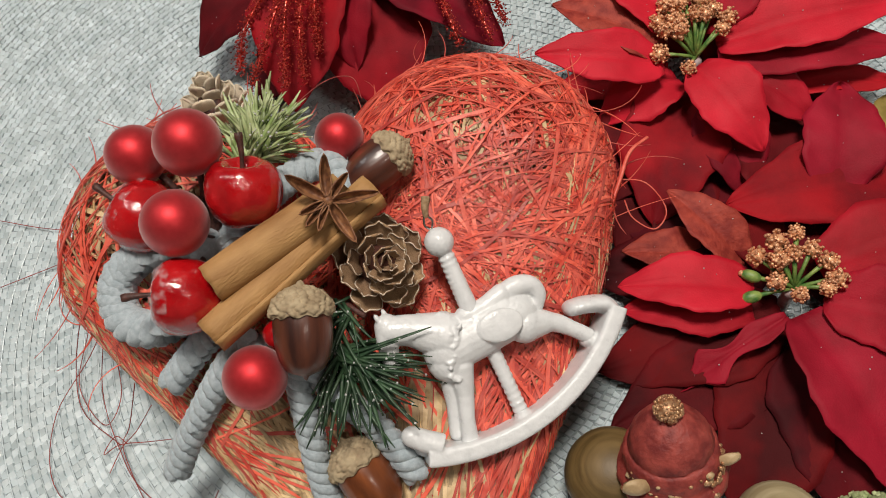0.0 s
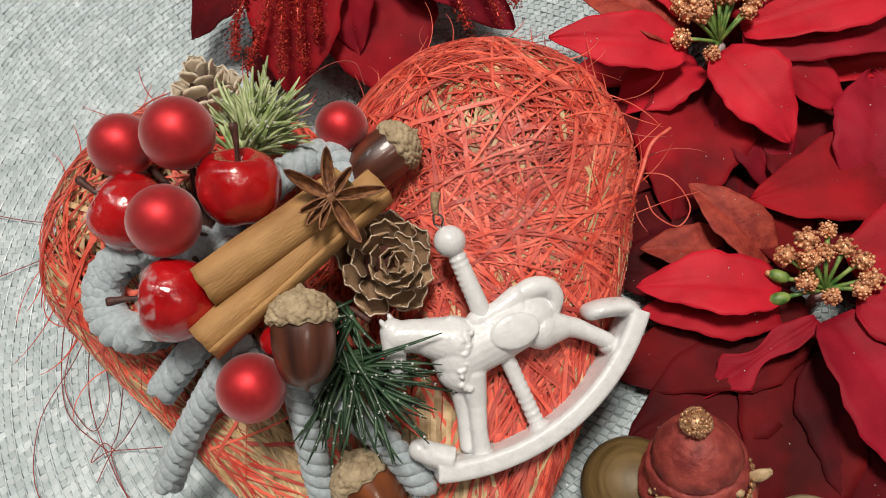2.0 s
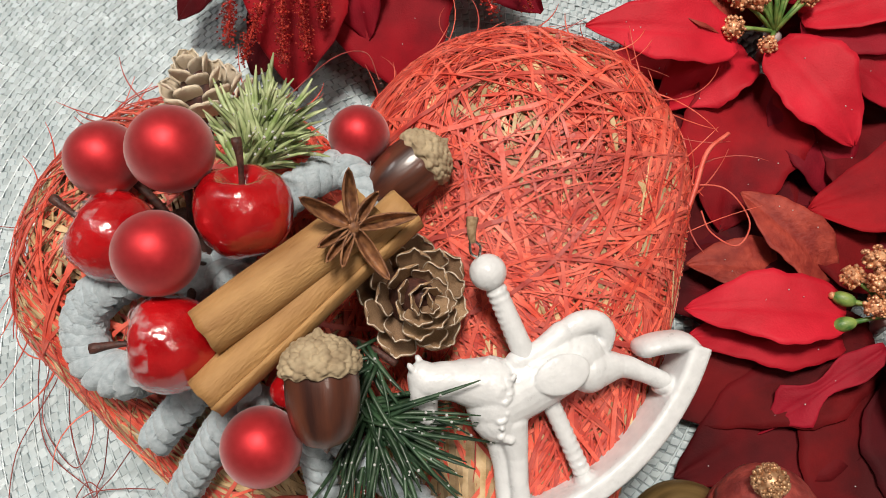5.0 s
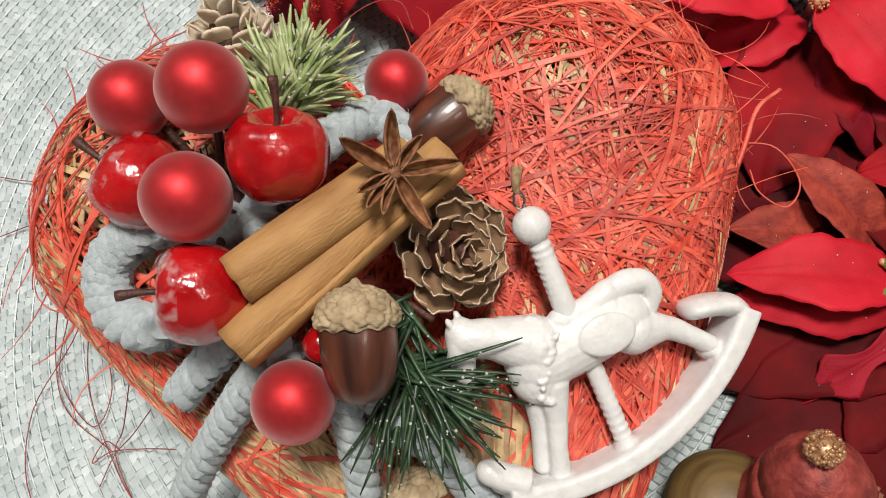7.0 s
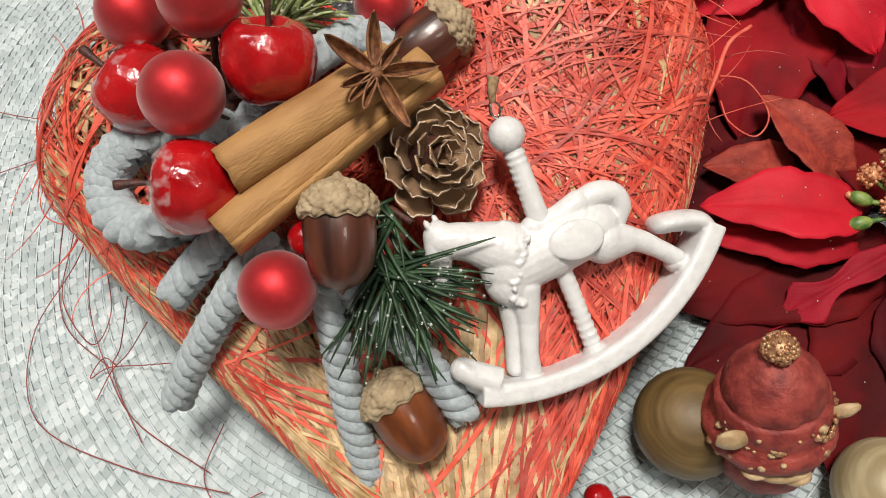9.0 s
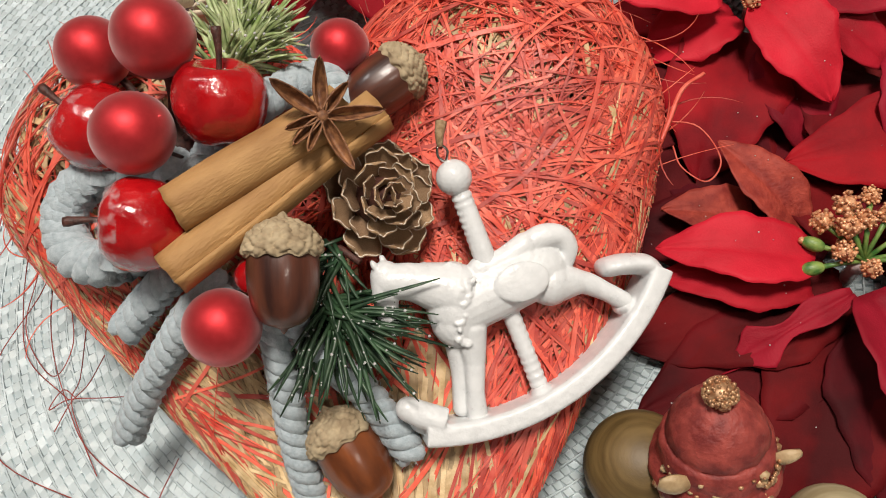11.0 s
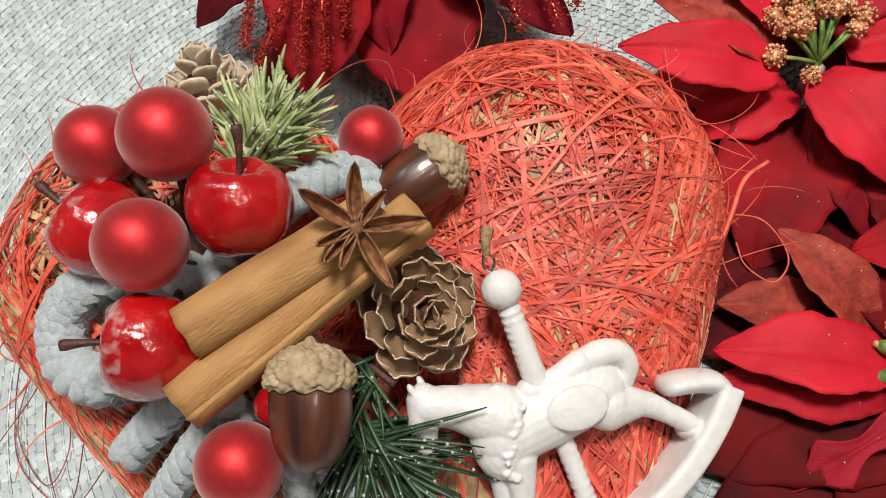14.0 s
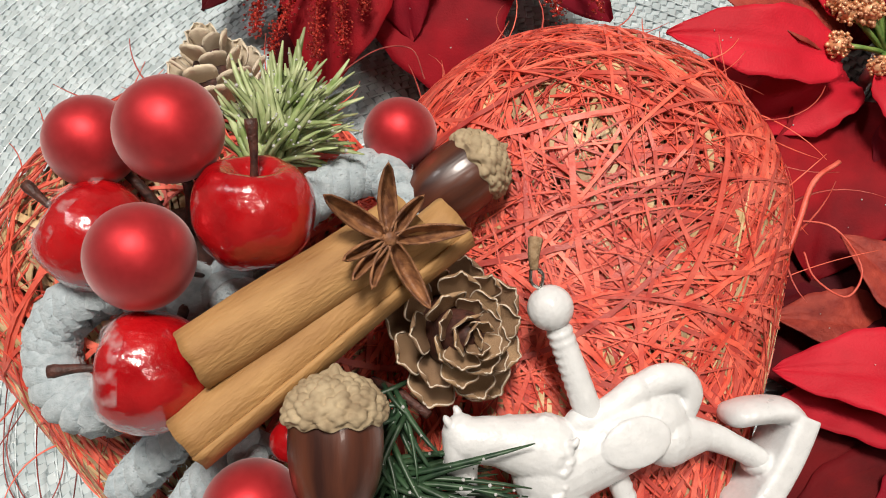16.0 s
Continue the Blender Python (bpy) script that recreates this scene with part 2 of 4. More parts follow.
def single(name, build, materials, m, label, category, group="", kind="", smooth=True):
    ob = new(name, build.mesh(name, materials, smooth))
    ob.matrix_world = m
    return tagged(ob, label, category, group, kind)


def smooth_path(pts, n):
    """A smooth line through a few points."""
    pts = np.asarray(pts, float)
    k = len(pts)
    ext = np.concatenate([[2 * pts[0] - pts[1]], pts, [2 * pts[-1] - pts[-2]]])
    out = []
    for s in np.linspace(0, k - 1 - 1e-9, n):
        i = int(s)
        f = s - i
        a, b, c, d = ext[i : i + 4]
        out.append(0.5 * (2 * b + (c - a) * f + (2 * a - 5 * b + 4 * c - d) * f * f + (3 * b - a - 3 * c + d) * f ** 3))
    return np.array(out)


def aim(at, z_axis, x_hint=(1, 0, 0)):
    """A pose at a place, its z axis along z_axis and its x axis near x_hint."""
    z = Vector(z_axis).normalized()
    x = Vector(x_hint)
    x = (x - x.dot(z) * z).normalized()
    y = z.cross(x)
    m = Matrix((x, y, z)).transposed().to_4x4()
    m.translation = Vector(at)
    return m


MM = 0.001


# ---- room, table, mat ----
def box(lo, hi):
    x0, y0, z0 = lo
    x1, y1, z1 = hi
    b = Build()
    b.add([(x, y, z) for z in (z0, z1) for y in (y0, y1) for x in (x0, x1)],
          [(0, 2, 3, 1), (4, 5, 7, 6), (0, 1, 5, 4), (2, 6, 7, 3), (0, 4, 6, 2), (1, 3, 7, 5)])
    return b


HERE = Matrix.Identity(4)
single("floor", box((-1.4, -1.4, -0.80), (1.4, 1.4, -0.752)), FLOOR_WOOD, HERE, "brown wooden floor of the room", "floor", kind="structure", smooth=False)
single("ceiling", box((-1.4, -1.4, 1.85), (1.4, 1.4, 1.95)), PLASTER_DIMMED, HERE, "unseen plain ceiling, coloured dark to weaken bounced light", "ceiling", kind="structure", smooth=False)
for wall_name, lo, hi in (("wall_north", (-1.4, 1.4, -0.8), (1.4, 1.5, 1.95)), ("wall_south", (-1.4, -1.5, -0.8), (1.4, -1.4, 1.95)),
                          ("wall_east", (1.4, -1.4, -0.8), (1.5, 1.4, 1.95)), ("wall_west", (-1.5, -1.4, -0.8), (-1.4, 1.4, 1.95))):
    single(wall_name, box(lo, hi), PLASTER_DIMMED, HERE, "unseen plain plaster wall, coloured dark to weaken bounced light", "wall", kind="structure", smooth=False)
table = thing("table", pose(0, 0, -0.75), "pale wooden table under the placemat", "table")
part("tabletop", box((-0.6, -0.45, 0.705), (0.6, 0.55, 0.7455)), TABLE_WOOD, table, smooth=False)
for x in (-0.55, 0.50):
    for y in (-0.40, 0.45):
        part("leg", box((x, y, 0), (x + 0.05, y + 0.05, 0.705)), TABLE_WOOD, table, smooth=False)

MAT_X, MAT_Y, MAT_R = -0.022, 0.012, 0.275
placemat = thing("placemat", pose(MAT_X, MAT_Y, -0.0045), "round silver-grey placemat of braided plastic strips", "placemat")
part("backing", Build().lathe([(MAT_R, 0.0), (MAT_R + 0.0015, 0.0015), (MAT_R, 0.0028), (0.001, 0.0028)], 120), WEAVE_BASE_SHADED, placemat)
weave = Build()
rng = random.Random(4)
wv, wf = [], []
PITCH = 2.8 * MM
for ring in range(14, int(MAT_R / PITCH)):
    r0 = ring * PITCH + (0.12 * MM if ring % 2 else -0.12 * MM)
    count = int(2 * math.pi * r0 / (2.9 * MM))
    for k in range(count):
        # each strip dives under its neighbour at one end, as in a basket weave
        a0 = 2 * math.pi * (k + 0.5 * (ring % 2)) / count
        lift, skew = rng.uniform(-0.20, 0.20) * MM, rng.uniform(-0.2, 0.2)
        size = rng.uniform(0.94, 1.03)
        b0 = len(wv)
        for level, inset in ((2.80 * MM, 1.0), (3.36 * MM + lift, 0.80)):
            for du, dv in ((-1, -1), (1, -1), (1, 1), (-1, 1)):
                rr = r0 + dv * 1.36 * MM * inset * size
                aa = a0 + (du * 1.44 * inset * size + (0.30 + skew) * dv) * MM / r0
                dive = (-0.50 * du + 0.16 * dv * (1 if k % 2 else -1)) * MM if level > 3 * MM else 0.0
                wv.append((rr * math.cos(aa), rr * math.sin(aa), level + dive))
        wf += [(b0 + 4, b0 + 5, b0 + 6, b0 + 7)] + [(b0 + i, b0 + (i + 1) % 4, b0 + 4 + (i + 1) % 4, b0 + 4 + i) for i in range(4)]
weave.add(wv, wf)
for ring in range(15, int(MAT_R / PITCH), 2):
    r0 = (ring - 0.5) * PITCH
    a = np.linspace(0, 2 * math.pi, 160)
    weave.tube(np.stack([r0 * np.cos(a), r0 * np.sin(a), np.full(160, 3.50 * MM)], -1), 0.30 * MM, 5)
part("braid", weave, WEAVE, placemat, smooth=False, kind="stuff")

# ---- sisal heart ----
TIP = V(-22, -112)
LOBES = ((V(8, 30), 50.0, 1.6, 10.0, 72.0), (V(-88, 18), 52.0, 1.1, 3.0, 70.0))


def lobe_at(lobe, x, y):
    """How far out a point lies in a lobe (0 the crest, 1 the rim), its place along it, and the surface height in millimetres."""
    c, rad, power, end, crest = lobe
    ax, ay = float(TIP[0] - c[0]), float(TIP[1] - c[1])
    length = math.hypot(ax, ay)
    dx, dy = ax / length, ay / length
    rx, ry = x - float(c[0]), y - float(c[1])
    along = rx * dx + ry * dy
    if along < 0:
        s, q = 0.0, math.hypot(rx, ry) / rad
    else:
        s = min(along / length, 1.0)
        q = abs(rx * dy - ry * dx) / (rad * (1 - s ** power) + end * s + 1e-6)
        if along > length:
            q = max(q, 1 + (along - length) / 20)
    mid, top = 36 - 22 * s, crest - 72 * s + 14 * s * s
    return q, s, mid + (top - mid) * math.sqrt(max(0.0, 1 - q * q))


def heart_at(x, y):
    """Rim measure and height of the heart's upper side at a place, millimetres."""
    found = [lobe_at(l, x, y) for l in LOBES]
    inside = [f for f in found if f[0] < 1]
    if not inside:
        return min(f[0] for f in found), 0.0, 20.0
    best = max(inside, key=lambda f: f[2])
    return min(f[0] for f in found), best[1], best[2]


def heart_normal(x, y):
    h = lambda a, b: heart_at(a, b)[2]
    n = V(h(x - 1.5, y) - h(x + 1.5, y), h(x, y - 1.5) - h(x, y + 1.5), 3.0)
    return n / np.linalg.norm(n)


heart = thing("sisal_heart", HERE, "heart of bundled straw wound with salmon-red sisal fibre", "decoration")
core = Build()
for c, rad, power, end, crest in LOBES:
    ax = TIP - c
    length = np.linalg.norm(ax)
    d = ax / length
    side = V(-d[1], d[0])
    rows = []
    for along in np.concatenate([-rad * np.cos(np.linspace(0.03, math.pi / 2, 12)), np.linspace(0, length, 22)[1:]]):
        s = max(along / length, 0.0)
        w = math.sqrt(max(rad * rad - along * along, 1)) if along < 0 else rad * (1 - s ** power) + end * s
        f = w / rad if along < 0 else 1.0
        mid, top = 36 - 22 * s, crest - 72 * s + 14 * s * s
        row = []
        for a in np.arange(28) * 2 * math.pi / 28:
            hgt = (top - mid) * f if math.sin(a) > 0 else (mid - 1.0) * f
            p = c + d * along + side * (w - 2.0) * math.cos(a)
            row.append((p[0] * MM, p[1] * MM, (mid - 1.6 + (hgt - 0.6) * math.sin(a)) * MM))
        rows.append(row)
    core.grid(rows, wrap_v=True, cap=True)
part("shaded_straw_core", core, CORE_SHADED, heart, "packed straw under the fibre, brown darkened for the shaded gaps")


def lay(build, rng, x, y, heading, length, width, flat, lift, bend, sides=4, step=4.0, stop=1.0):
    """One fibre laid over the heart."""
    pts = []
    curl = rng.uniform(-bend, bend)
    n = max(3, int(length / step))
    for i in range(n):
        q, s, z = heart_at(x, y)
        if q > stop:
            break
        arch = lift + 0.8 * math.sin(math.pi * i / n) * rng.random()
        pts.append((x * MM, y * MM, (z + arch) * MM))
        heading += curl + rng.uniform(-0.06, 0.06)
        x += step * math.cos(heading)
        y += step * math.sin(heading)
    if len(pts) < 3:
        return
    mid = pts[len(pts) // 2]
    nrm = heart_normal(mid[0] / MM, mid[1] / MM)
    taper = np.full(len(pts), width * MM)
    taper[0] *= 0.6
    taper[-1] *= 0.45
    build.tube(pts, taper, sides, flat, up=nrm, spin=math.pi / 4)


rng = random.Random(11)
straw = Build()
for i in range(1900):
    lobe = LOBES[0] if i % 5 < 3 else LOBES[1]
    c = lobe[0]
    d = TIP - c
    base_heading = math.atan2(d[1], d[0])
    if i % 3:
        s = rng.random() ** 0.8
        x, y = c + d * s + V(rng.uniform(-1, 1), rng.uniform(-1, 1)) * (52 * (1 - s) + 8)
        lay(straw, rng, x, y, base_heading + rng.uniform(-0.22, 0.22), rng.uniform(30, 80), rng.uniform(0.45, 0.95), 0.5, rng.uniform(-0.6, 0.7), 0.03, step=5)
    else:
        x, y = c + V(rng.uniform(-48, 48), rng.uniform(-48, 48))
        lay(straw, rng, x, y, rng.uniform(0, 6.3), rng.uniform(10, 30), rng.uniform(0.4, 0.8), 0.5, rng.uniform(-0.4, 0.8), 0.05)


def bare(x, y):
    """Where the straw shows through the winding."""
    # a long thin place runs down the crest of the larger lobe
    near = math.exp(-(((x - 14 - (30 - y) * 0.26) / 12) ** 2) - ((y - 14) / 28) ** 2)
    return noise.noise((x * 0.07, y * 0.05, 3.0)) > 0.15 - 0.42 * near


# short flat straws in the thin places of the winding
for i in range(1500):
    c, rad = LOBES[0 if i % 4 else 1][:2]
    a, f = rng.uniform(0, 6.3), math.sqrt(rng.random()) * 0.92
    x, y = c + V(math.cos(a), math.sin(a)) * rad * f
    if bare(x, y):
        lay(straw, rng, x, y, rng.gauss(-1.3, 0.6), rng.uniform(8, 26), rng.uniform(0.5, 1.3), 0.25, rng.uniform(0.4, 2.3), 0.05)
# the long stalks that run down to the tip
for i in range(330):
    x, y = rng.uniform(-40, 0), rng.uniform(-70, -14)
    heading = math.atan2(TIP[1] - 25 - y, TIP[0] + 2 + 0.35 * (x + 20) - x) + rng.gauss(0, 0.05)
    lay(straw, rng, x, y, heading, rng.uniform(35, 85), rng.uniform(0.55, 1.05), 0.6, rng.uniform(0.2, 2.6), 0.012, step=6)

# stalks along the lower edge of the smaller lobe, a little apart and crossing
for i in range(300):
    x, y = rng.uniform(-98, -46), rng.uniform(-80, -16)
    heading = math.atan2(TIP[1] - y, TIP[0] - x) + rng.gauss(0, 0.16)
    lay(straw, rng, x, y, heading, rng.uniform(20, 60), rng.uniform(0.35, 0.85), 0.4, rng.uniform(0.4, 2.4), 0.03)

red = Build()
for i in range(3600):
    right = i % 10 < 7
    c, rad = LOBES[0 if right else 1][:2]
    a, f = rng.uniform(0, 2 * math.pi), math.sqrt(rng.random())
    x, y = c + V(math.cos(a), math.sin(a)) * rad * f
    if rng.random() < 0.35:
        d = TIP - c
        s = rng.uniform(0.1, 0.95)
        x, y = c + d * s + V(-d[1], d[0]) / np.linalg.norm(d) * rng.uniform(-1, 1) * (rad * (1 - s) + 8)
    q, s, z = heart_at(x, y)
    if bare(x, y) and rng.random() < 0.80:
        continue
    if y < -18 and -84 < x < 2 and rng.random() < (0.96 if -44 < x and y < -25 else 0.90):
        continue
    if x < -60 and q < 0.62 and rng.random() < 0.6:
        continue
    tangent = math.atan2(y - c[1], x - c[0]) + math.pi / 2
    heading = tangent + rng.gauss(0, 0.6) if rng.random() < 0.62 else rng.uniform(0, 6.3)
    if q > 0.8 and y > -15:
        heading = tangent + rng.gauss(0, 0.3)
    if y < -20:
        heading = math.atan2(TIP[1] - y, TIP[0] - x) + rng.gauss(0, 0.40 if y > -45 else 0.20)
    wide = rng.random() < 0.38
    lay(red, rng, x, y, heading, rng.uniform(35, 110) if wide else rng.uniform(20, 70), rng.uniform(0.50, 1.00) if wide else rng.uniform(0.16, 0.48),
        0.32 if wide else 0.5, rng.uniform(0.4, 3.4), 0.06, stop=1.01)
# bands of fibre that follow the two outer edges down to the tip
for i in range(950):
    lobe = LOBES[i % 2]
    c, rad, power, end = lobe[:4]
    d = TIP - c
    s = rng.uniform(-0.15, 0.72)
    w = rad * (1 - max(s, 0) ** power) + end * max(s, 0)
    out = V(-d[1], d[0]) / np.linalg.norm(d) * (1 if i % 2 == 0 else -1)
    x, y = c + d * s + out * w * rng.uniform(0.74, 0.99)
    heading = math.atan2(d[1], d[0]) + rng.gauss(0, 0.18) + (0.22 if i % 2 else -0.22) * (1 - s)
    lay(red if rng.random() < (0.85 if i % 2 == 0 else 0.45) else straw, rng, x, y, heading, rng.uniform(20, 60), rng.uniform(0.18, 0.7), 0.25, rng.uniform(0.4, 3.0), 0.035, stop=1.03)
# fine upper threads
for i in range(420):
    c, rad = LOBES[0 if i % 4 else 1][:2]
    a, f = rng.uniform(0, 6.3), math.sqrt(rng.random()) * 0.98
    x, y = c + V(math.cos(a), math.sin(a)) * rad * f
    lay(red, rng, x, y, rng.uniform(0, 6.3), rng.uniform(15, 70), rng.uniform(0.09, 0.2), 0.8, rng.uniform(1.6, 3.6), 0.08)
part("straw", straw, STRAW, heart, "pale golden straw stalks running to the tip", smooth=False, kind="stuff")
part("red_fibre", red, SISAL, heart, "salmon-red sisal fibre wound in all directions", smooth=False, kind="stuff")

# fibres that stand off the rim
stray = Build()
for i in range(80):
    lobe = LOBES[0 if i % 5 < 3 else 1]
    c, rad = lobe[:2]
    a = rng.uniform(-0.6, 2.8) if i % 5 < 3 else rng.uniform(0.9, 4.3)
    p = c + V(math.cos(a), math.sin(a)) * rad * rng.uniform(0.93, 1.0)
    q, s, z = heart_at(*p)
    z = max(z, 30)
    out = a + rng.choice((-1, 1)) * rng.uniform(0.6, 1.5)
    pts, hz = [], rng.uniform(-0.5, 0.4)
    turn = rng.uniform(-0.25, 0.25)
    for k in range(rng.randint(4, 9)):
        pts.append((p[0] * MM, p[1] * MM, z * MM))
        out += turn
        p = p + V(math.cos(out), math.sin(out)) * 3.0
        z = max(z + hz * 2, 2)
    stray.tube(pts, np.linspace(rng.uniform(0.16, 0.5), 0.10, len(pts)) * MM, 4, 0.5)
part("stray_fibre", stray, SISAL, heart, "loose sisal ends round the rim", kind="stuff")
part("thick_curl", Build().tube(smooth_path(V([50, 6, 44], [57, 20, 47], [62, 30, 48.5], [69, 35, 49]) * MM, 16), np.linspace(0.9, 0.6, 16) * MM, 5, 0.5), SISAL, heart, "one thick pale sisal end bent outward")
part("thin_curl", Build().tube(smooth_path(V([55, 22, 45], [66, 20, 44], [72, 11, 40], [67, 4, 40], [60, 8, 42], [58, 14, 44]) * MM, 30), 0.28 * MM, 4), SISAL, heart, "thin sisal loop")

# loose dark hairs that lie on the mat
HAIR_PATHS = (
    ([-98, 38, 40], [-126, 22, 30], [-142, -4, 8], [-158, -30, 1], [-152, -58, 1], [-120, -74, 1], [-90, -82, 1]),
    ([-128, 0, 30], [-138, -22, 6], [-131, -44, 1], [-120, -60, 1], [-96, -76, 1]),
    ([-112, -34, 20], [-124, -38, 4], [-130, -43, 1.5], [-134, -52, 1]),
    ([-118, -26, 22], [-127, -36, 4], [-130, -42, 1.5], [-126, -52, 1], [-118, -66, 1]),
    ([-140, 6, 25], [-152, -10, 2], [-147, -28, 1], [-131, -42, 1.5]),
    ([-108, -44, 10], [-120, -42, 2], [-131, -42, 1.5], [-137, -45, 1], [-133, -39, 2], [-128, -42, 2]),
    ([-133, 8, 30], [-148, 2, 4], [-150, -18, 1], [-138, -34, 1], [-133, -24, 1], [-136, -8, 2]),
    ([-196, 60, 1], [-176, 54, 1], [-158, 50, 2]),
    ([-190, 28, 1], [-166, 36, 1], [-146, 40, 6], [-128, 46, 20]),
    ([-92, -62, 4], [-98, -76, 1], [-92, -86, 1], [-80, -82, 1]),
    ([-122, 36, 40], [-110, 62, 50], [-96, 70, 52]),
    ([-60, 58, 52], [-44, 74, 50], [-34, 78, 46], [-30, 66, 48]),
    ([20, 92, 20], [32, 108, 8], [44, 112, 4], [50, 104, 10]),
)
for pts in HAIR_PATHS:
    single("loose_fibre", Build().tube(smooth_path(V(*pts) * MM, 40), 0.19 * MM, 5), HAIR, HERE, "thin dark red fibre fallen on the grey mat", "fibre", "loose fibres")

# ---- cord bow ----
bow = thing("cord_bow", pose(-0.062, -0.022, 0.055), "bow of soft grey twisted wool cord on the heart", "bow")


def cord(name, pts, radius=4.0, label=""):
    path = smooth_path((V(*pts) - V(-62, -22, 55)) * MM, 60)
    seg = np.linalg.norm(np.diff(path, axis=0), axis=1)
    run = np.concatenate([[0], np.cumsum(seg)])
    tan = np.gradient(path, axis=0)
    tan /= np.linalg.norm(tan, axis=1, keepdims=True)
    side = np.cross(tan, (0.05, 0.1, 1))
    side /= np.linalg.norm(side, axis=1, keepdims=True)
    nor = np.cross(side, tan)
    b = Build()
    for k in range(3):
        ph = run / (11.5 * MM) * 2 * math.pi + k * math.pi * 2 / 3
        off = (np.cos(ph)[:, None] * side + np.sin(ph)[:, None] * nor) * radius * 0.56 * MM
        w = np.full(60, radius * 0.58 * MM)
        w[0] *= 0.5
        w[-1] *= 0.6
        b.tube(path + off, w, 8)
    fz = random.Random(len(pts) * 7 + int(radius * 10))
    for k in range(900):
        i = fz.randrange(0, 60)
        a = fz.uniform(0, 6.3)
        o = (math.cos(a) * side[i] + math.sin(a) * nor[i])
        p0 = path[i] + o * radius * 0.9 * MM
        p2 = p0 + (o * fz.uniform(0.2, 1.5) + tan[i] * fz.uniform(-2.0, 2.0)) * MM
        b.tube([p0, (p0 + p2) / 2 + o * 0.2 * MM, p2], 0.05 * MM, 3)
    return part(name, b, YARN, bow, label)


cord("loop", ([-72, -2, 70], [-86, 1, 70], [-98, -1, 68], [-106, -6, 64], [-107, -13, 61], [-103, -20, 60], [-94, -23, 61], [-82, -21, 66]), 5.6)
cord("cord_end", ([-66, -24, 68], [-75, -27, 63], [-83, -32, 58], [-92, -38, 51]), 4.3)
cord("cord_tail", ([-60, -32, 66], [-70, -36, 60], [-80, -44, 50], [-91, -53, 37], [-98, -60, 27]), 4.3)
cord("cord_tail", ([-50, -38, 62], [-49, -52, 50], [-48, -64, 40], [-46, -76, 28], [-44, -82, 22]), 4.0)
cord("cord_tail", ([-46, -38, 62], [-38, -48, 54], [-29, -55, 46], [-22, -64, 39], [-18, -69, 34]), 4.0)
cord("loop", ([-70, 0, 68], [-58, 10, 74], [-48, 18, 75], [-38, 22, 74], [-32, 14, 72], [-40, 2, 72]), 4.6)
cord("loop", ([-78, -4, 66], [-70, -2, 70], [-60, -8, 72], [-52, -14, 72]), 4.4)

# ---- baubles and apples ----
bauble = thing("bauble", HERE, "small matte red ball with a satin sheen", "bauble", "red balls on the heart")
part("ball", Build().ball((0, 0, 0), 9.4 * MM, 28, 40), MATTE_RED, bauble)
part("wire_stem", Build().tube(V([0, 0, -9], [0.5, 0.2, -14], [1.5, 0.5, -20]) * MM, 0.5 * MM, 6), STEM, bauble, "dark bent wire stem")
bauble.matrix_world = aim(V(-94.7, 25.5, 85.0) * MM, (-0.4, 0.2, 0.9))
for at, size, axis in (((-72.3, 17.7, 99.0), 1.05, (-0.1, 0.3, 1)), ((-76.9, -4.5, 92.3), 1.03, (-0.2, -0.2, 1)),
                       ((-33.1, 31.0, 74.5), 0.84, (0.1, 0.5, 0.8)), ((-58.8, -45.1, 70.9), 0.98, (-0.2, -0.5, 0.8))):
    copy_thing(bauble, aim(V(*at) * MM, axis) @ Matrix.Scale(size, 4))

prof = []  # the apple's outline
for a in np.linspace(-math.pi / 2, math.pi / 2, 44):
    r = 10.6 * math.cos(a) ** 0.92 * (1 + 0.07 * math.sin(a))
    z = 10.6 * math.sin(a)
    if a > 0:
        z -= 6.0 * math.exp(-((r / 3.9) ** 2))
    else:
        z += 2.2 * math.exp(-((r / 3.5) ** 2))
    prof.append((max(r, 0.05) * MM, z * MM))


def lumpy(build, seed, deep):
    """Presses a fruit out of round, in broad lobes and small dents."""
    for v in build.v:
        ang = np.arctan2(v[:, 1], v[:, 0])
        v[:, :2] *= (1 + 0.03 * np.sin(5 * ang + seed) * np.clip(v[:, 2] / 0.01, -1, 1) + 0.018 * np.sin(2 * ang + seed))[:, None]
        for i in range(len(v)):
            p = Vector(v[i])
            if p.length > 4 * MM:
                k = noise.noise(p * 150 + Vector((seed, 0, 0))) * 0.50 + noise.noise(p * 430 + Vector((0, seed, 0))) * 0.17
                v[i] += np.array(p.normalized()) * k * deep * MM
    return build


def apple(at, axis, hint, size, seed, glue=False):
    ob = thing("apple", aim(V(*at) * MM, axis, hint) @ Matrix.Scale(size, 4), "tiny glossy red lacquered apple with a brown stem", "apple", "apples on the heart")
    part("fruit", lumpy(Build().lathe(prof, 64), seed, 1.0), APPLE_RED, ob)
    part("stem", Build().tube(smooth_path(V([0, 0, 3.5], [0.3, 0, 8.5], [0.2, 0.4, 12], [-0.4, 1.2, 16.5]) * MM, 14), np.array([1.2, 0.9, 0.75, 0.7, 0.65, 0.65, 0.65, 0.7, 0.75, 0.8, 0.9, 1.0, 1.2, 1.1]) * MM, 9), STEM, ob)
    if glue:
        film = Build().sheet([[V(r * math.cos(a), r * math.sin(a), z) for a in np.linspace(0, 2 * math.pi, 60)] for r, z in [(p[0] * 1.03, p[1] + 0.35 * MM) for p in prof[27:41]]], 0.2 * MM)
        part("glue_film", lumpy(film, seed, 1.9), GLUE, ob, "clear wrinkled glue round the stem")
    return ob


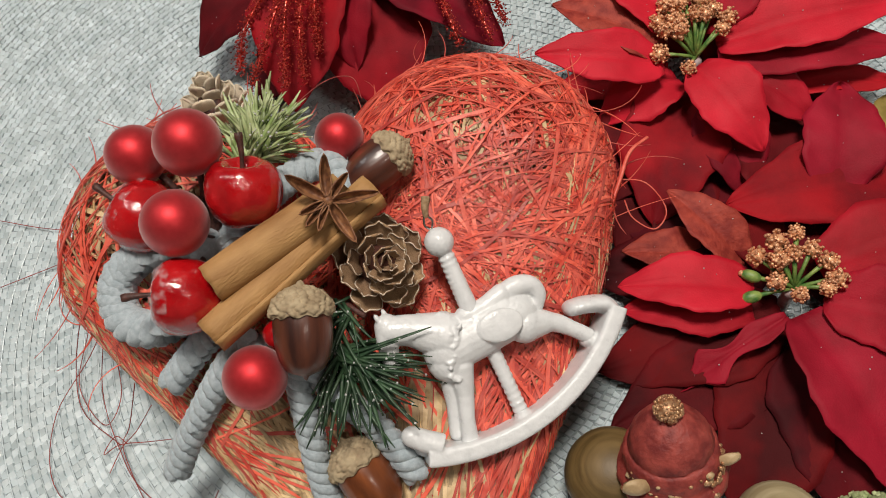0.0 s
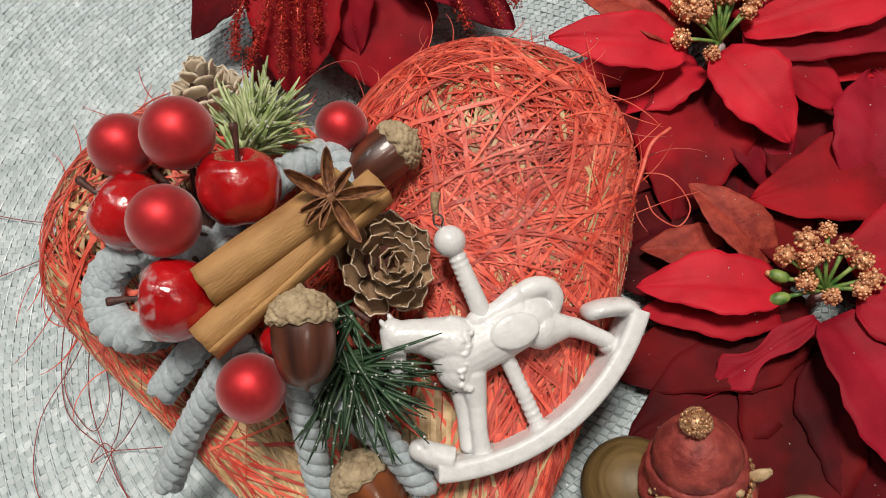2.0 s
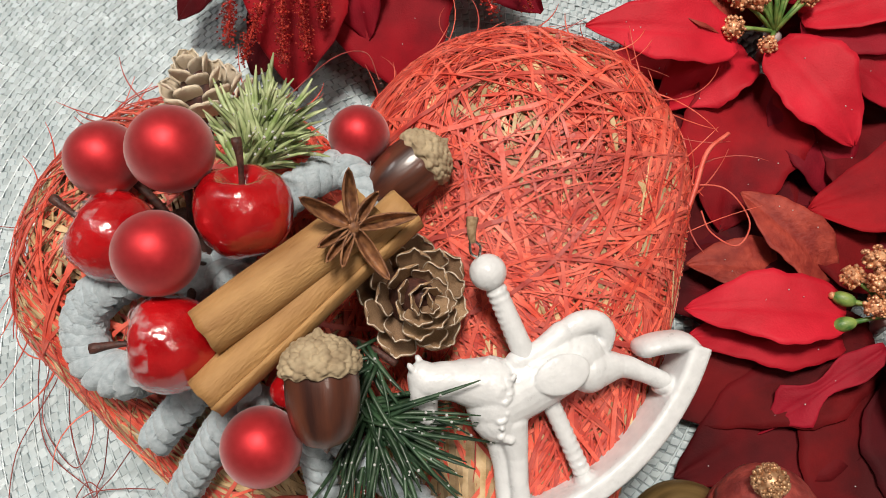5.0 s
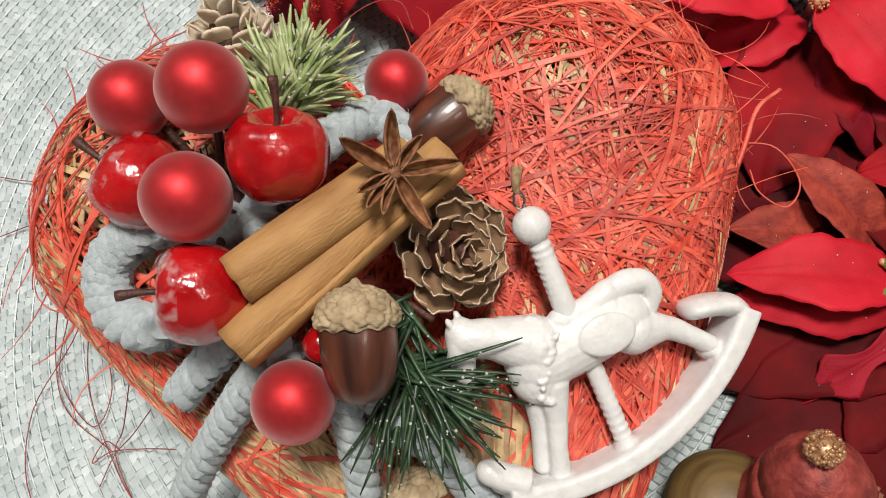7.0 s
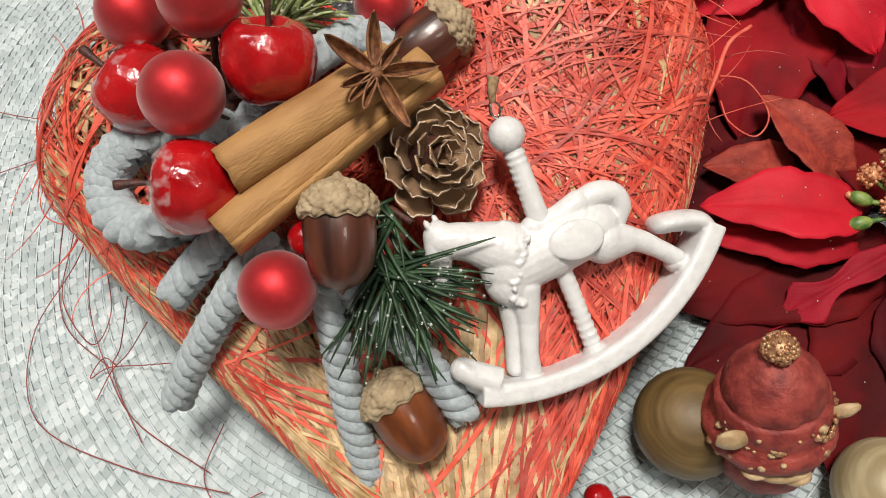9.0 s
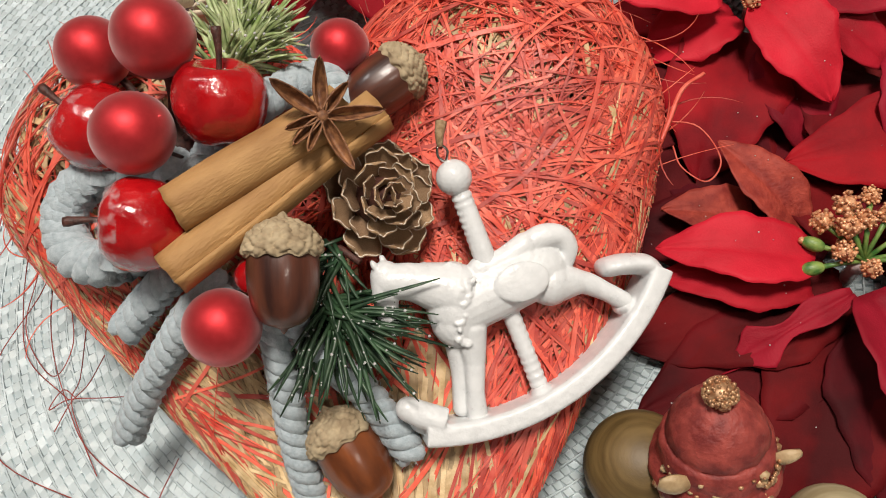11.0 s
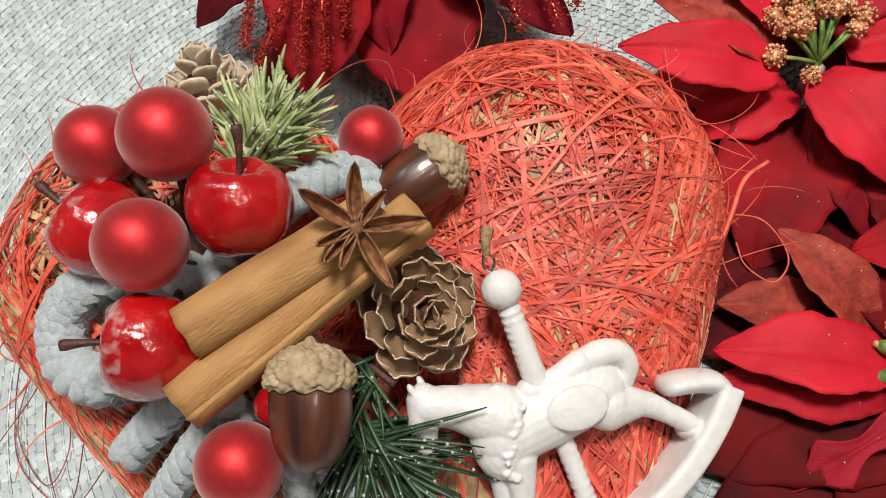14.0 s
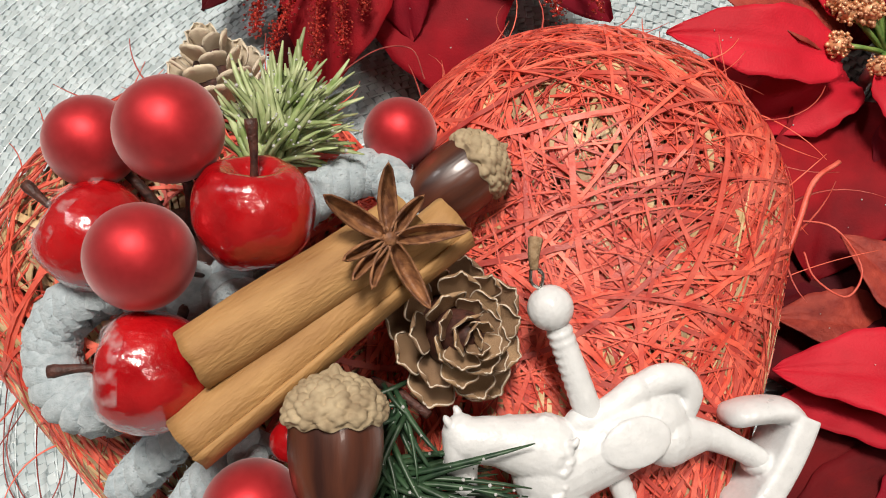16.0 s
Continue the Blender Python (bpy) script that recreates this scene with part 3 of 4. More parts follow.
apple((-58.2, 5.1, 89.5), (0.12, 0.62, 0.74), (1, 0, 0), 1.05, 1.0)
apple((-93.5, 7.5, 77.0), (-0.80, 0.46, 0.38), (0, 0, 1), 1.1, 2.0, True)
apple((-77.0, -22.0, 80.0), (-0.93, -0.02, 0.34), (0, 1, 0), 1.06, 3.0, True)


pick = thing("wire_pick", HERE, "dark wire stems that hold the balls and apples, over an added dark lump", "wire pick")
for x, y, z in ((-94.7, 25.5, 85.0), (-72.3, 17.7, 99.0), (-76.9, -4.5, 92.3), (-58.2, 5.1, 89.5), (-93.5, 7.5, 77.0), (-77.0, -22.0, 80.0)):
    part("stem", Build().tube(smooth_path(V([x, y, z], [(x - 79) / 2 + 2, (y + 9) / 2, z * 0.55 + 28], [-80, 8, 66]) * MM, 14), 1.1 * MM, 7), STEM, pick)
# Added dark lump that stands in for the shade deep between the balls.
part("gap_shade_lump", Build().ball(V(-80, 9, 68) * MM, V(8.5, 9.5, 6.0) * MM, 12, 16), STEM, pick, "dark lump added as shade deep between the balls")


# ---- acorns ----
def acorn(at, axis, shell, size, label, cap_size=1.0, seed=1):
    """The axis points from the nut's tip to its cup."""
    ob = thing("acorn", aim(V(*at) * MM, axis) @ Matrix.Scale(size, 4), label, "acorn", "acorns on the heart")
    prof = [(0.05, -13.8), (0.5, -13.4), (0.8, -12.7)] + [(7.9 * math.cos(a) ** 0.62, 12.2 * math.sin(a)) for a in np.linspace(-1.42, 0.5, 16)] + [(6.4, 7.5)]
    nut = Build().lathe(V(*prof) * MM, 32)
    for v in nut.v:
        ang = np.arctan2(v[:, 1], v[:, 0])
        v[:, :2] *= (1 + 0.008 * np.sin(9 * ang) + 0.012 * np.sin(2 * ang + 1))[:, None]
    part("nut", nut, shell, ob)
    k = cap_size
    rg = random.Random(seed)
    seeds = []
    for i in range(185):
        f = (i + 0.5) / 185
        seeds.append((i * 2.39996 + rg.uniform(-0.12, 0.12), math.acos(1 - f * 1.06) + rg.uniform(-0.02, 0.02), rg.uniform(0.75, 1.15)))
    sa = np.array([(math.sin(t) * math.cos(a), math.sin(t) * math.sin(a), math.cos(t)) for a, t, _ in seeds])
    sh = np.array([s for _, _, s in seeds])
    rows = []
    for t in np.linspace(0.01, 1.75, 64):
        row = []
        for a in np.arange(132) * 2 * math.pi / 132:
            d = V(math.sin(t) * math.cos(a), math.sin(t) * math.sin(a), math.cos(t))
            near = np.sqrt(np.maximum(0, 2 - 2 * (sa @ d)))
            lump = np.max(sh * np.sqrt(np.maximum(0.0, 1 - (near / 0.125) ** 2))) * 0.9
            nub = 1.6 * math.exp(-((t / 0.13) ** 2))
            rag = 0.35 * math.sin(a * 11 + seed) * (t > 1.6)
            row.append((d[0] * (8.3 * k + lump), d[1] * (8.3 * k + lump), 4.4 + d[2] * (6.6 + lump) + nub + rag))
        rows.append(row)
    rim = [[(x * 0.86, y * 0.86, z + 0.3) for x, y, z in rows[-1]], [(x * 0.7, y * 0.7, z + 1.8) for x, y, z in rows[-1]]]
    cap = Build().grid(np.array((rows + rim)[::-1]) * MM, wrap_v=True, cap=True)
    part("cup", cap, CUP, ob, "rough scaly tan cup")
    return ob


acorn((-43.0, -35.2, 79.3), (0.02, 0.92, 0.39), NUT, 1.04, "dark brown polished acorn with a tan scaly cup", seed=2)
acorn((-21.0, 20.5, 72.5), (0.75, 0.52, 0.12), NUT, 0.98, "dark brown acorn lying beside the star anise", 0.95, seed=3)
acorn((-33.5, -68.5, 38.0), (-0.50, 0.78, 0.35), NUT_LIGHT, 1.06, "chestnut-brown acorn between the cord tails", seed=4)


# ---- cinnamon ----
def cinnamon(a, b, radius, label, twist):
    a, b = V(*a), V(*b)
    axis = b - a
    length = np.linalg.norm(axis)
    ob = thing("cinnamon_stick", aim(a * MM, (0, 0, 1), axis), label, "cinnamon stick", "cinnamon sticks")
    m = Matrix((Vector(axis).normalized(), Vector((0, 0, 1)).cross(Vector(axis)).normalized(), Vector(axis).normalized().cross(Vector((0, 0, 1)).cross(Vector(axis)).normalized()))).transposed().to_4x4()
    m.translation = Vector(a * MM)
    ob.matrix_world = m
    rg = random.Random(int(radius * 10))
    rows = []
    for u in np.linspace(0, 1, 26):
        row = []
        wob = 1 + 0.03 * math.sin(u * 9 + radius)
        for th in np.linspace(0, 2 * math.pi * 1.32, 40):
            roll = th / (2 * math.pi * 1.32)
            r = radius * wob * (1.0 - 0.42 * max(0.0, roll - 0.62) / 0.38 + 0.07 * max(0.0, 0.10 - roll) / 0.10)
            r *= 1 + 0.015 * math.sin(3 * th + 4 * u)
            ang = th + twist + 0.1 * u
            jag = 0.7 * noise.noise((th * 1.4, radius, u)) * (1 if u < 0.02 or u > 0.98 else 0)
            row.append(((u * length + jag) * MM, r * math.cos(ang) * MM, r * math.sin(ang) * MM))
        rows.append(row)
    part("bark_roll", Build().sheet(rows, 0.75 * MM), BARK, ob)
    inner = []
    for u in np.linspace(0.012, 0.985, 16):
        inner.append([(u * length * MM, (radius * (0.52 - 0.02 * th) * math.cos(th + twist + 1) - radius * 0.1) * MM, (radius * (0.52 - 0.02 * th) * math.sin(th + twist + 1)) * MM) for th in np.linspace(0, 7.4, 24)])
    part("inner_curl", Build().sheet(inner, 0.6 * MM), BARK, ob)
    return ob


cinnamon((-67.5, -22.0, 86.5), (-29.0, 3.5, 86.5), 5.2, "rolled cinnamon quill, warm brown bark", 5.3)
cinnamon((-69.0, -35.0, 79.5), (-21.5, 5.5, 81.5), 4.9, "rolled cinnamon quill under the star anise", 2.40)

# ---- star anise ----
anise = thing("star_anise", aim(V(-32, -4, 94.5) * MM, (0.42, -0.46, 0.78), (0.92, 0.2, -0.35)) @ Matrix.Scale(0.86, 4), "brown dried star anise with eight pointed pods", "star anise")
for ang, length, w, seam in ((146, 16.5, 3.0, 1), (92, 15.0, 2.6, 1), (52, 10.5, 2.0, 0), (4, 16.5, 2.7, 1), (-64, 16.0, 2.8, 1), (-118, 10.5, 1.5, 0), (-140, 11.5, 1.5, 0), (-162, 11.0, 1.6, 0)):
    rows = []
    for u in np.linspace(0, 1, 12):
        half = 0.76 * w * math.sin(math.pi * (0.06 + 0.94 * u) ** 0.9) ** 0.8 + 0.12
        row = []
        for v in np.linspace(-1, 1, 9):
            z = -3.2 * (1 - abs(v) ** 1.3) * math.sin(math.pi * min(u * 0.9 + 0.1, 1)) ** 0.6 + 2.6 * u ** 3 - 0.3
            row.append(((0.8 + u * (length - 0.8)) * MM, half * (v if abs(v) < 1 else v * 0.72) * MM, z * MM))
        rows.append(row)
    m = Matrix.Rotation(radians(ang), 4, "Z")
    pod = Build().sheet(rows, 0.45 * MM)
    part("pod", pod, ANISE, anise, m=m)
part("hub", Build().ball((0, 0, -0.9 * MM), V(1.7, 1.7, 1.2) * MM, 8, 12), ANISE, anise)

# ---- pine cones ----
def scale_mesh(mats):
    """One scale, a metre long: narrow at the root, broad, cupped and thin-edged at its end."""
    b = Build()
    rows = []
    for u in np.linspace(0, 1, 13):
        half = 0.5 * (0.28 + 0.74 * math.sin(math.pi * 0.5 * min(1, u * 1.35)) if u < 0.72 else 1.02 * math.sqrt(max(0.10, 1 - ((u - 0.72) / 0.30) ** 2)))
        rows.append([(u * (1 - 0.10 * u ** 4 * abs(v) ** 1.6 + 0.015 * u ** 5 * math.sin(v * 7)), half * v, 0.05 * u * u + 0.17 * v * v * half * u + 0.04 * u ** 6 - 0.03 * math.exp(-(v / 0.2) ** 2) * u) for v in np.linspace(-1, 1, 11)])
    rows = np.array(rows)
    b.sheet(rows, 0.035)
    edge = np.concatenate([rows[5:, 0], rows[-1, 1:-1], rows[5:, -1][::-1]])
    b.tube(edge, 0.018 + 0.007 * np.sin(np.arange(len(edge)) * 2.1), 5, 0.8, slot=1)
    return b.mesh("scale", mats)


def pine_cone(at, axis, radius, height, count, mats, label, spread=1.0, seed=0):
    ob = thing("pine_cone", aim(V(*at) * MM, axis), label, "pine cone", "pine cones")
    # The core takes the dark stem colour to deepen the shade between scales.
    part("core", Build().lathe(V([0.1, -2], [radius * 0.45, 0], [radius * 0.38, height * 0.5], [radius * 0.12, height * 0.88], [0.1, height * 0.95]) * MM, 16), STEM, ob, "cone core, coloured dark as shade between the scales")
    me = scale_mesh(mats)
    rg = random.Random(seed)
    for k in range(count):
        f = k / (count - 1)
        a = k * 2.39996 + rg.uniform(-0.08, 0.08)
        h = height * (0.92 - 0.90 * f ** 0.85)
        root = radius * 0.30 * min(1, f * 1.3)
        lift = radians(78 - 52 * f ** 0.55 * spread + rg.uniform(-7, 7))
        size = (0.24 + 0.42 * f ** 0.55) * radius * rg.uniform(0.9, 1.1)
        wide = size * 0.80 * rg.uniform(0.88, 1.12)
        m = Matrix.Rotation(a, 4, "Z") @ Matrix.Translation((root * MM, 0, h * MM)) @ Matrix.Rotation(-lift, 4, "Y") @ Matrix.Rotation(rg.uniform(-0.28, 0.28), 4, "X") @ Matrix.Diagonal((size * MM, wide * MM, size * MM, 1))
        part("scale", me, None, ob, m=m)
    return ob


pine_cone((-25.2, -8.2, 61.5), (0.32, -0.42, 0.85), 17.8, 22.0, 33, [CONE, CONE_RIM], "small brown larch cone with open pale-edged scales", seed=5)
pine_cone((-75.5, 47.5, 63.0), (-0.10, 0.46, 0.88), 17.0, 19.0, 30, [CONE_PALE, PALE_RIM], "bleached tan cone with open scales", 0.8, seed=6)


# ---- pine sprigs ----
def sprig(name, root, count, fan, reach, climb, width, mat, label, seed, grains):
    ob = thing(name, pose(root[0] * MM, root[1] * MM, root[2] * MM), label, "pine sprig")
    rg = random.Random(seed)
    needles, frost = Build(), Build()
    for i in range(count):
        a = radians(rg.uniform(*fan))
        length = rg.uniform(*reach)
        up = rg.uniform(*climb)
        r0 = rg.uniform(0, 9)
        mid = radians(sum(fan) / 2)
        p0 = V(math.cos(mid) * r0 + rg.uniform(-3, 3), math.sin(mid) * r0 + rg.uniform(-3, 3), rg.uniform(-3, 3))
        bend = rg.uniform(-0.22, 0.22)
        pts = []
        for f in np.linspace(0, 1, 6):
            b = a + bend * f
            pts.append(p0 + V(math.cos(b), math.sin(b), 0) * length * f + V(0, 0, up * f - 2.0 * f * f))
        pts = np.array(pts)
        needles.tube(pts * MM, np.array([0.9, 1, 1, 0.9, 0.7, 0.25]) * width * rg.uniform(0.8, 1.2) * MM, 5, 0.6)
        for g in range(grains):
            if rg.random() < 0.5:
                f = rg.uniform(0.3, 1.0) * 5
                j = min(int(f), 4)
                q = pts[j] + (pts[j + 1] - pts[j]) * (f - j) + V(rg.uniform(-0.4, 0.4), rg.uniform(-0.4, 0.4), 0.3)
                frost.ball(q * MM, rg.uniform(0.15, 0.50) * MM, 4, 5)
    part("stem", Build().tube(V([-6, 4, -6], [0, 0, -1], [6, -5, 0]) * MM, 1.0 * MM, 8), STEM, ob)
    part("needle_tuft", needles, mat, ob, kind="stuff")
    part("frost", frost, FROST, ob, "clear frosty grains on the needles", kind="stuff")
    return ob


sprig("pine_sprig", (-38, -35, 61), 100, (-125, 22), (14, 29), (-9, 6), 0.62, NEEDLE, "dark green pine sprig with frosty grains", 21, 3)
sprig("pine_sprig", (-60, 22, 80), 330, (-14, 140), (6, 17), (-4, 13), 0.78, NEEDLE_PALE, "pale frosted green pine sprig behind the apples", 22, 3)
sprig("pine_sprig", (-34, -22, 64), 40, (-170, -60), (8, 18), (-4, 4), 0.55, NEEDLE, "dark green pine sprig under the cone", 23, 2)

# ---- rocking horse ----
HORSE = Matrix(((0.876, -0.431, 0.217, -0.0205), (0.483, 0.770, -0.418, -0.0635), (0.013, 0.471, 0.882, 0.0500), (0, 0, 0, 1)))
horse = thing("rocking_horse", HORSE, "white glittered rocking horse ornament lying on the heart", "ornament")


def moulded(name, build, voxel, label=""):
    ob = part(name, build, WHITE, horse, label)
    md = ob.modifiers.new("remesh", "REMESH")
    md.mode, md.voxel_size, md.use_smooth_shade = "VOXEL", voxel * MM, True
    sm = ob.modifiers.new("smooth", "SMOOTH")
    sm.factor, sm.iterations = 0.5, 2
    return ob


def limb(b, pts, radii, flat=1.0):
    path = smooth_path(V(*pts) * MM, 16)
    b.tube(path, np.interp(np.linspace(0, 1, 16), np.linspace(0, 1, len(radii)), radii) * MM, 22, flat, up=(0, 0, 1))
    for p, r in ((path[0], radii[0]), (path[-1], radii[-1])):
        b.ball(p, V(1, 1, flat) * r * 0.98 * MM, 14, 20)


def rings(b, a, c, count, radius):
    """Turns of the twisted pole, from a to c."""
    a, c = V(*a), V(*c)
    turn = aim((0, 0, 0), c - a)
    for k in range(count):
        p = a + (c - a) * (k + 0.5) / count
        b.ball(p * MM, V(radius, radius, 0.62 * np.linalg.norm(c - a) / count) * MM, 8, 14, turn=turn @ Euler((0.18, 0.10, 0)).to_matrix().to_4x4())


hb = Build()
# trunk, chest, neck, head with ears, rump
limb(hb, ([27, 16.5, -4], [37, 15.5, -4], [50, 14.5, -4.5]), (8.0, 7.9, 7.6), 0.85)
hb.ball(V(25.2, 13.4, -4) * MM, V(6.6, 7.0, 5.6) * MM, 12, 16)
limb(hb, ([15.5, 30.2, -3], [20.5, 27, -2.8], [28, 20.5, -3.5]), (4.4, 4.9, 7.4), 0.95)
limb(hb, ([15.0, 32.0, -3.2], [12.6, 27.6, -3.4], [10.2, 21.5, -4]), (3.9, 3.4, 2.5), 0.9)
for x, y, z in ((13.6, 35.6, -1.6), (16.4, 35.6, -4.4)):
    hb.ball(V(x, y, z) * MM, V(0.9, 1.7, 0.9) * MM, 6, 8)
hb.ball(V(51.5, 13.6, -4.5) * MM, V(6.0, 6.8, 5.8) * MM, 12, 16)
# tail curled over the rump
limb(hb, ([49.5, 21.2, -2.5], [54.6, 21.4, -1.8], [58.6, 19.2, -1.8], [59.4, 15.6, -2.2], [57.6, 12.6, -2.8]), (3.2, 3.2, 2.9, 2.5, 1.9), 0.9)
# hind legs, fore legs
limb(hb, ([51, 9.6, -4], [58.6, 5.6, -4], [63.0, 0.5, -4], [66.2, -4.2, -4]), (6.0, 3.1, 2.5, 2.5))
limb(hb, ([27.2, 10, -3.4], [24.0, 1.5, -4], [20.8, -5, -4.4], [18.2, -11.2, -4.8]), (4.4, 2.8, 2.4, 2.7))
limb(hb, ([24.0, 9, -6.6], [20.2, 0.5, -7.0], [16.2, -7.6, -7.6]), (4.0, 2.6, 2.5))
limb(hb, ([38.6, 9, -5], [37.4, -2, -5], [36.0, -14, -5.6]), (2.4, 2.1, 2.1))
rings(hb, (38.4, 6.5, -5), (36.2, -12.5, -5.5), 9, 2.5)
# saddle with its round flap
hb.ball(V(43.4, 14.6, 2.9) * MM, V(7.2, 5.0, 1.2) * MM, 12, 24, turn=Matrix.Rotation(radians(-14), 4, "Z"))
limb(hb, ([36.4, 21.6, -2.2], [42.5, 21.2, -1.6], [49.5, 21.6, -2.0]), (3.6, 3.0, 3.4), 0.9)
limb(hb, ([38.5, 19, 0.2], [43, 17.5, 0.9], [48, 18, 0.0]), (2.6, 3.0, 2.6), 0.6)
# crumbs of the cast bridle strap on the shoulder, forelock, mane
for k in range(46):
    f = rng.random()
    hb.ball(V(33.0 - 9.0 * f + rng.uniform(-1, 1), 22.0 - 9.5 * f + rng.uniform(-1.2, 1.2), 3.0 - 1.5 * f + rng.uniform(-0.4, 0.4)) * MM, rng.uniform(0.4, 0.95) * MM, 5, 7)
for k in range(16):
    f = rng.random()
    hb.ball(V(19.2 + 5.5 * f, 15.0 - 8.0 * f, rng.uniform(-4, 0.5)) * MM, V(rng.uniform(0.8, 1.5), rng.uniform(0.8, 1.5), 1.0) * MM, 5, 7)
for k in range(24):
    f = rng.random()
    hb.ball(V(16.5 + 15 * f, 33.2 - 7.4 * f + rng.uniform(-0.7, 0.3), rng.uniform(-4, -1)) * MM, V(rng.uniform(1.0, 1.8), rng.uniform(0.6, 1.1), 1.2) * MM, 5, 7)
moulded("horse", hb, 0.34)
limb_b = Build()
limb(limb_b, ([41.2, 43, -0.5], [40.2, 34, -0.9], [38.6, 22, -2]), (2.3, 2.5, 2.9))
rings(limb_b, (41.0, 41.0, -0.6), (38.8, 25.0, -1.8), 9, 2.82)
moulded("pole", limb_b, 0.35)
part("knob", Build().ball(V(41.3, 45.2, 0) * MM, 4.5 * MM, 20, 28), WHITE, horse)
rk = Build()
CX, CY = 37.5, 47.0
rows = []
for a in np.radians(np.linspace(-121, -49.5, 48)):
    deep = -17.0 + 5.0 * abs(math.degrees(a) + 85) / 36
    ring = [(60.9, deep), (60.9, -0.9), (61.3, -0.1), (62.0, 0.3), (65.4, 0.3), (66.2, -0.1), (66.6, -0.9), (66.6, deep)]
    rows.append([((CX + r * math.cos(a)) * MM, (CY + r * math.sin(a)) * MM, z * MM) for r, z in ring])
rk.grid(rows, wrap_v=True, cap=True)
# the bar rolled back at the low end, cut off flat, and the hook at the high end
rk.tube(V([3.9, 0.2, -3.4], [6.0, -2.6, -3.2], [10.4, -7.2, -2.6]) * MM, V(3.2, 3.5, 3.5) * MM, 18)
rk.ball(V(3.9, 0.2, -3.4) * MM, 3.25 * MM, 10, 14)
limb(rk, ([5.6, -5.0, -8], [9, -8.6, -8]), (3.4, 3.4), 1.4)
limb(rk, ([77.4, -1.0, -6], [75.8, 1.4, -6], [71.0, 4.0, -6], [66.8, 5.4, -6]), (2.6, 2.9, 2.9, 2.7), 2.2)
for x, y in ((66.2, -5.4), (18.2, -12.0), (36.0, -14.2)):
    rk.ball(V(x, y, -5.5) * MM, V(3.2, 2.6, 4.0) * MM, 8, 12)
moulded("rocker", rk, 0.45, "curved white rocker with rolled ends")
loop_b = Build()
loop_b.tube(smooth_path(V([41.2, 49.4, 0.5], [40.0, 51.6, 1.5], [41.4, 54.0, 2.0], [42.8, 51.8, 1.2], [41.2, 49.4, 0.5]) * MM, 24), 0.35 * MM, 6)
part("wire_ring", loop_b, STEEL, horse)
part("hanging_twine", Build().tube(smooth_path(V([41.5, 53.5, 2], [42.6, 56.0, 2.5], [44.6, 58.6, 2]) * MM, 12), np.linspace(0.8, 1.5, 12) * MM, 7), TWINE, horse, "frayed end of brown twine")


# ---- poinsettias ----
def petal(parent, base, tip, half, mat, arch=4.0, fold=0.18, wave=0.6, roll=0.0, label="", lobes=0, seed=0, name="petal"):
    """A leaf-shaped petal from base to tip, with a folded midrib and a wavy edge. Places in millimetres."""
    base, tip = V(*base), V(*tip)
    o = V(*parent.matrix_world.translation) / MM
    axis = tip - base
    length = np.linalg.norm(axis)
    d = axis / length
    side = np.cross((0, 0, 1), d)
    side /= np.linalg.norm(side)
    up = np.cross(d, side)
    c, s = math.cos(radians(roll)), math.sin(radians(roll))
    side, up = side * c + up * s, up * c - side * s
    rg = random.Random(seed + int(length * 7))
    ph = rg.uniform(0, 6)
    rows = []
    for u in np.linspace(0, 1, 22):
        w = half * (math.sin(math.pi * (0.04 + 0.96 * u) ** 0.78) ** 0.75) + 0.25
        if lobes:
            w *= 1 + lobes * math.exp(-(((u - 0.68) / 0.07) ** 2)) - lobes * 0.5 * math.exp(-(((u - 0.45) / 0.12) ** 2))
        mid = base + axis * u + up * arch * math.sin(math.pi * u) - up * 0.25 * arch * u * u
        row = []
        for v in np.linspace(-1, 1, 13):
            ripple = wave * math.sin(u * 9 + ph + v) * v * v + 0.35 * math.sin(u * 26 - abs(v) * 5) * abs(v) * wave
            vein = -0.7 * math.exp(-((v / 0.10) ** 2)) - 0.22 * max(0.0, math.cos(u * 40 - abs(v) * 9)) ** 6
            jit = 1 + 0.06 * math.sin(u * 13 + ph * 2 + 2 * (v > 0)) + 0.03 * math.sin(u * 37 + ph)
            ripple += 1.1 * noise.noise((u * 4 + ph, v * 1.6, ph)) * wave
            row.append((mid + side * w * v * jit + up * (fold * w * abs(v) + ripple + vein) - o) * MM)
        rows.append(row)
    leaf = Build().sheet(rows, 0.35 * MM)
    for k in range(3):
        leaf.ball(V(*rows[rg.randrange(4, 20)][rg.randrange(2, 11)]) + V(0, 0, 0.15) * MM, rg.uniform(0.15, 0.3) * MM, 4, 5, slot=1)
    return part(name, leaf, [mat, FROST], parent, label)


def bud_head(grains, seed):
    rg = random.Random(seed)
    b = Build().ball((0, 0, 0), 1.7 * MM, 8, 10)
    for i in range(grains):
        v = V(rg.gauss(0, 1), rg.gauss(0, 1), rg.gauss(0, 1))
        v /= np.linalg.norm(v)
        b.ball(v * rg.uniform(1.6, 2.4) * MM, rg.uniform(0.25, 0.55) * MM, 4, 5)
    return b


HEADS = [bud_head(70, 31).mesh("bud_head", COPPER), bud_head(60, 32).mesh("bud_head", COPPER)]


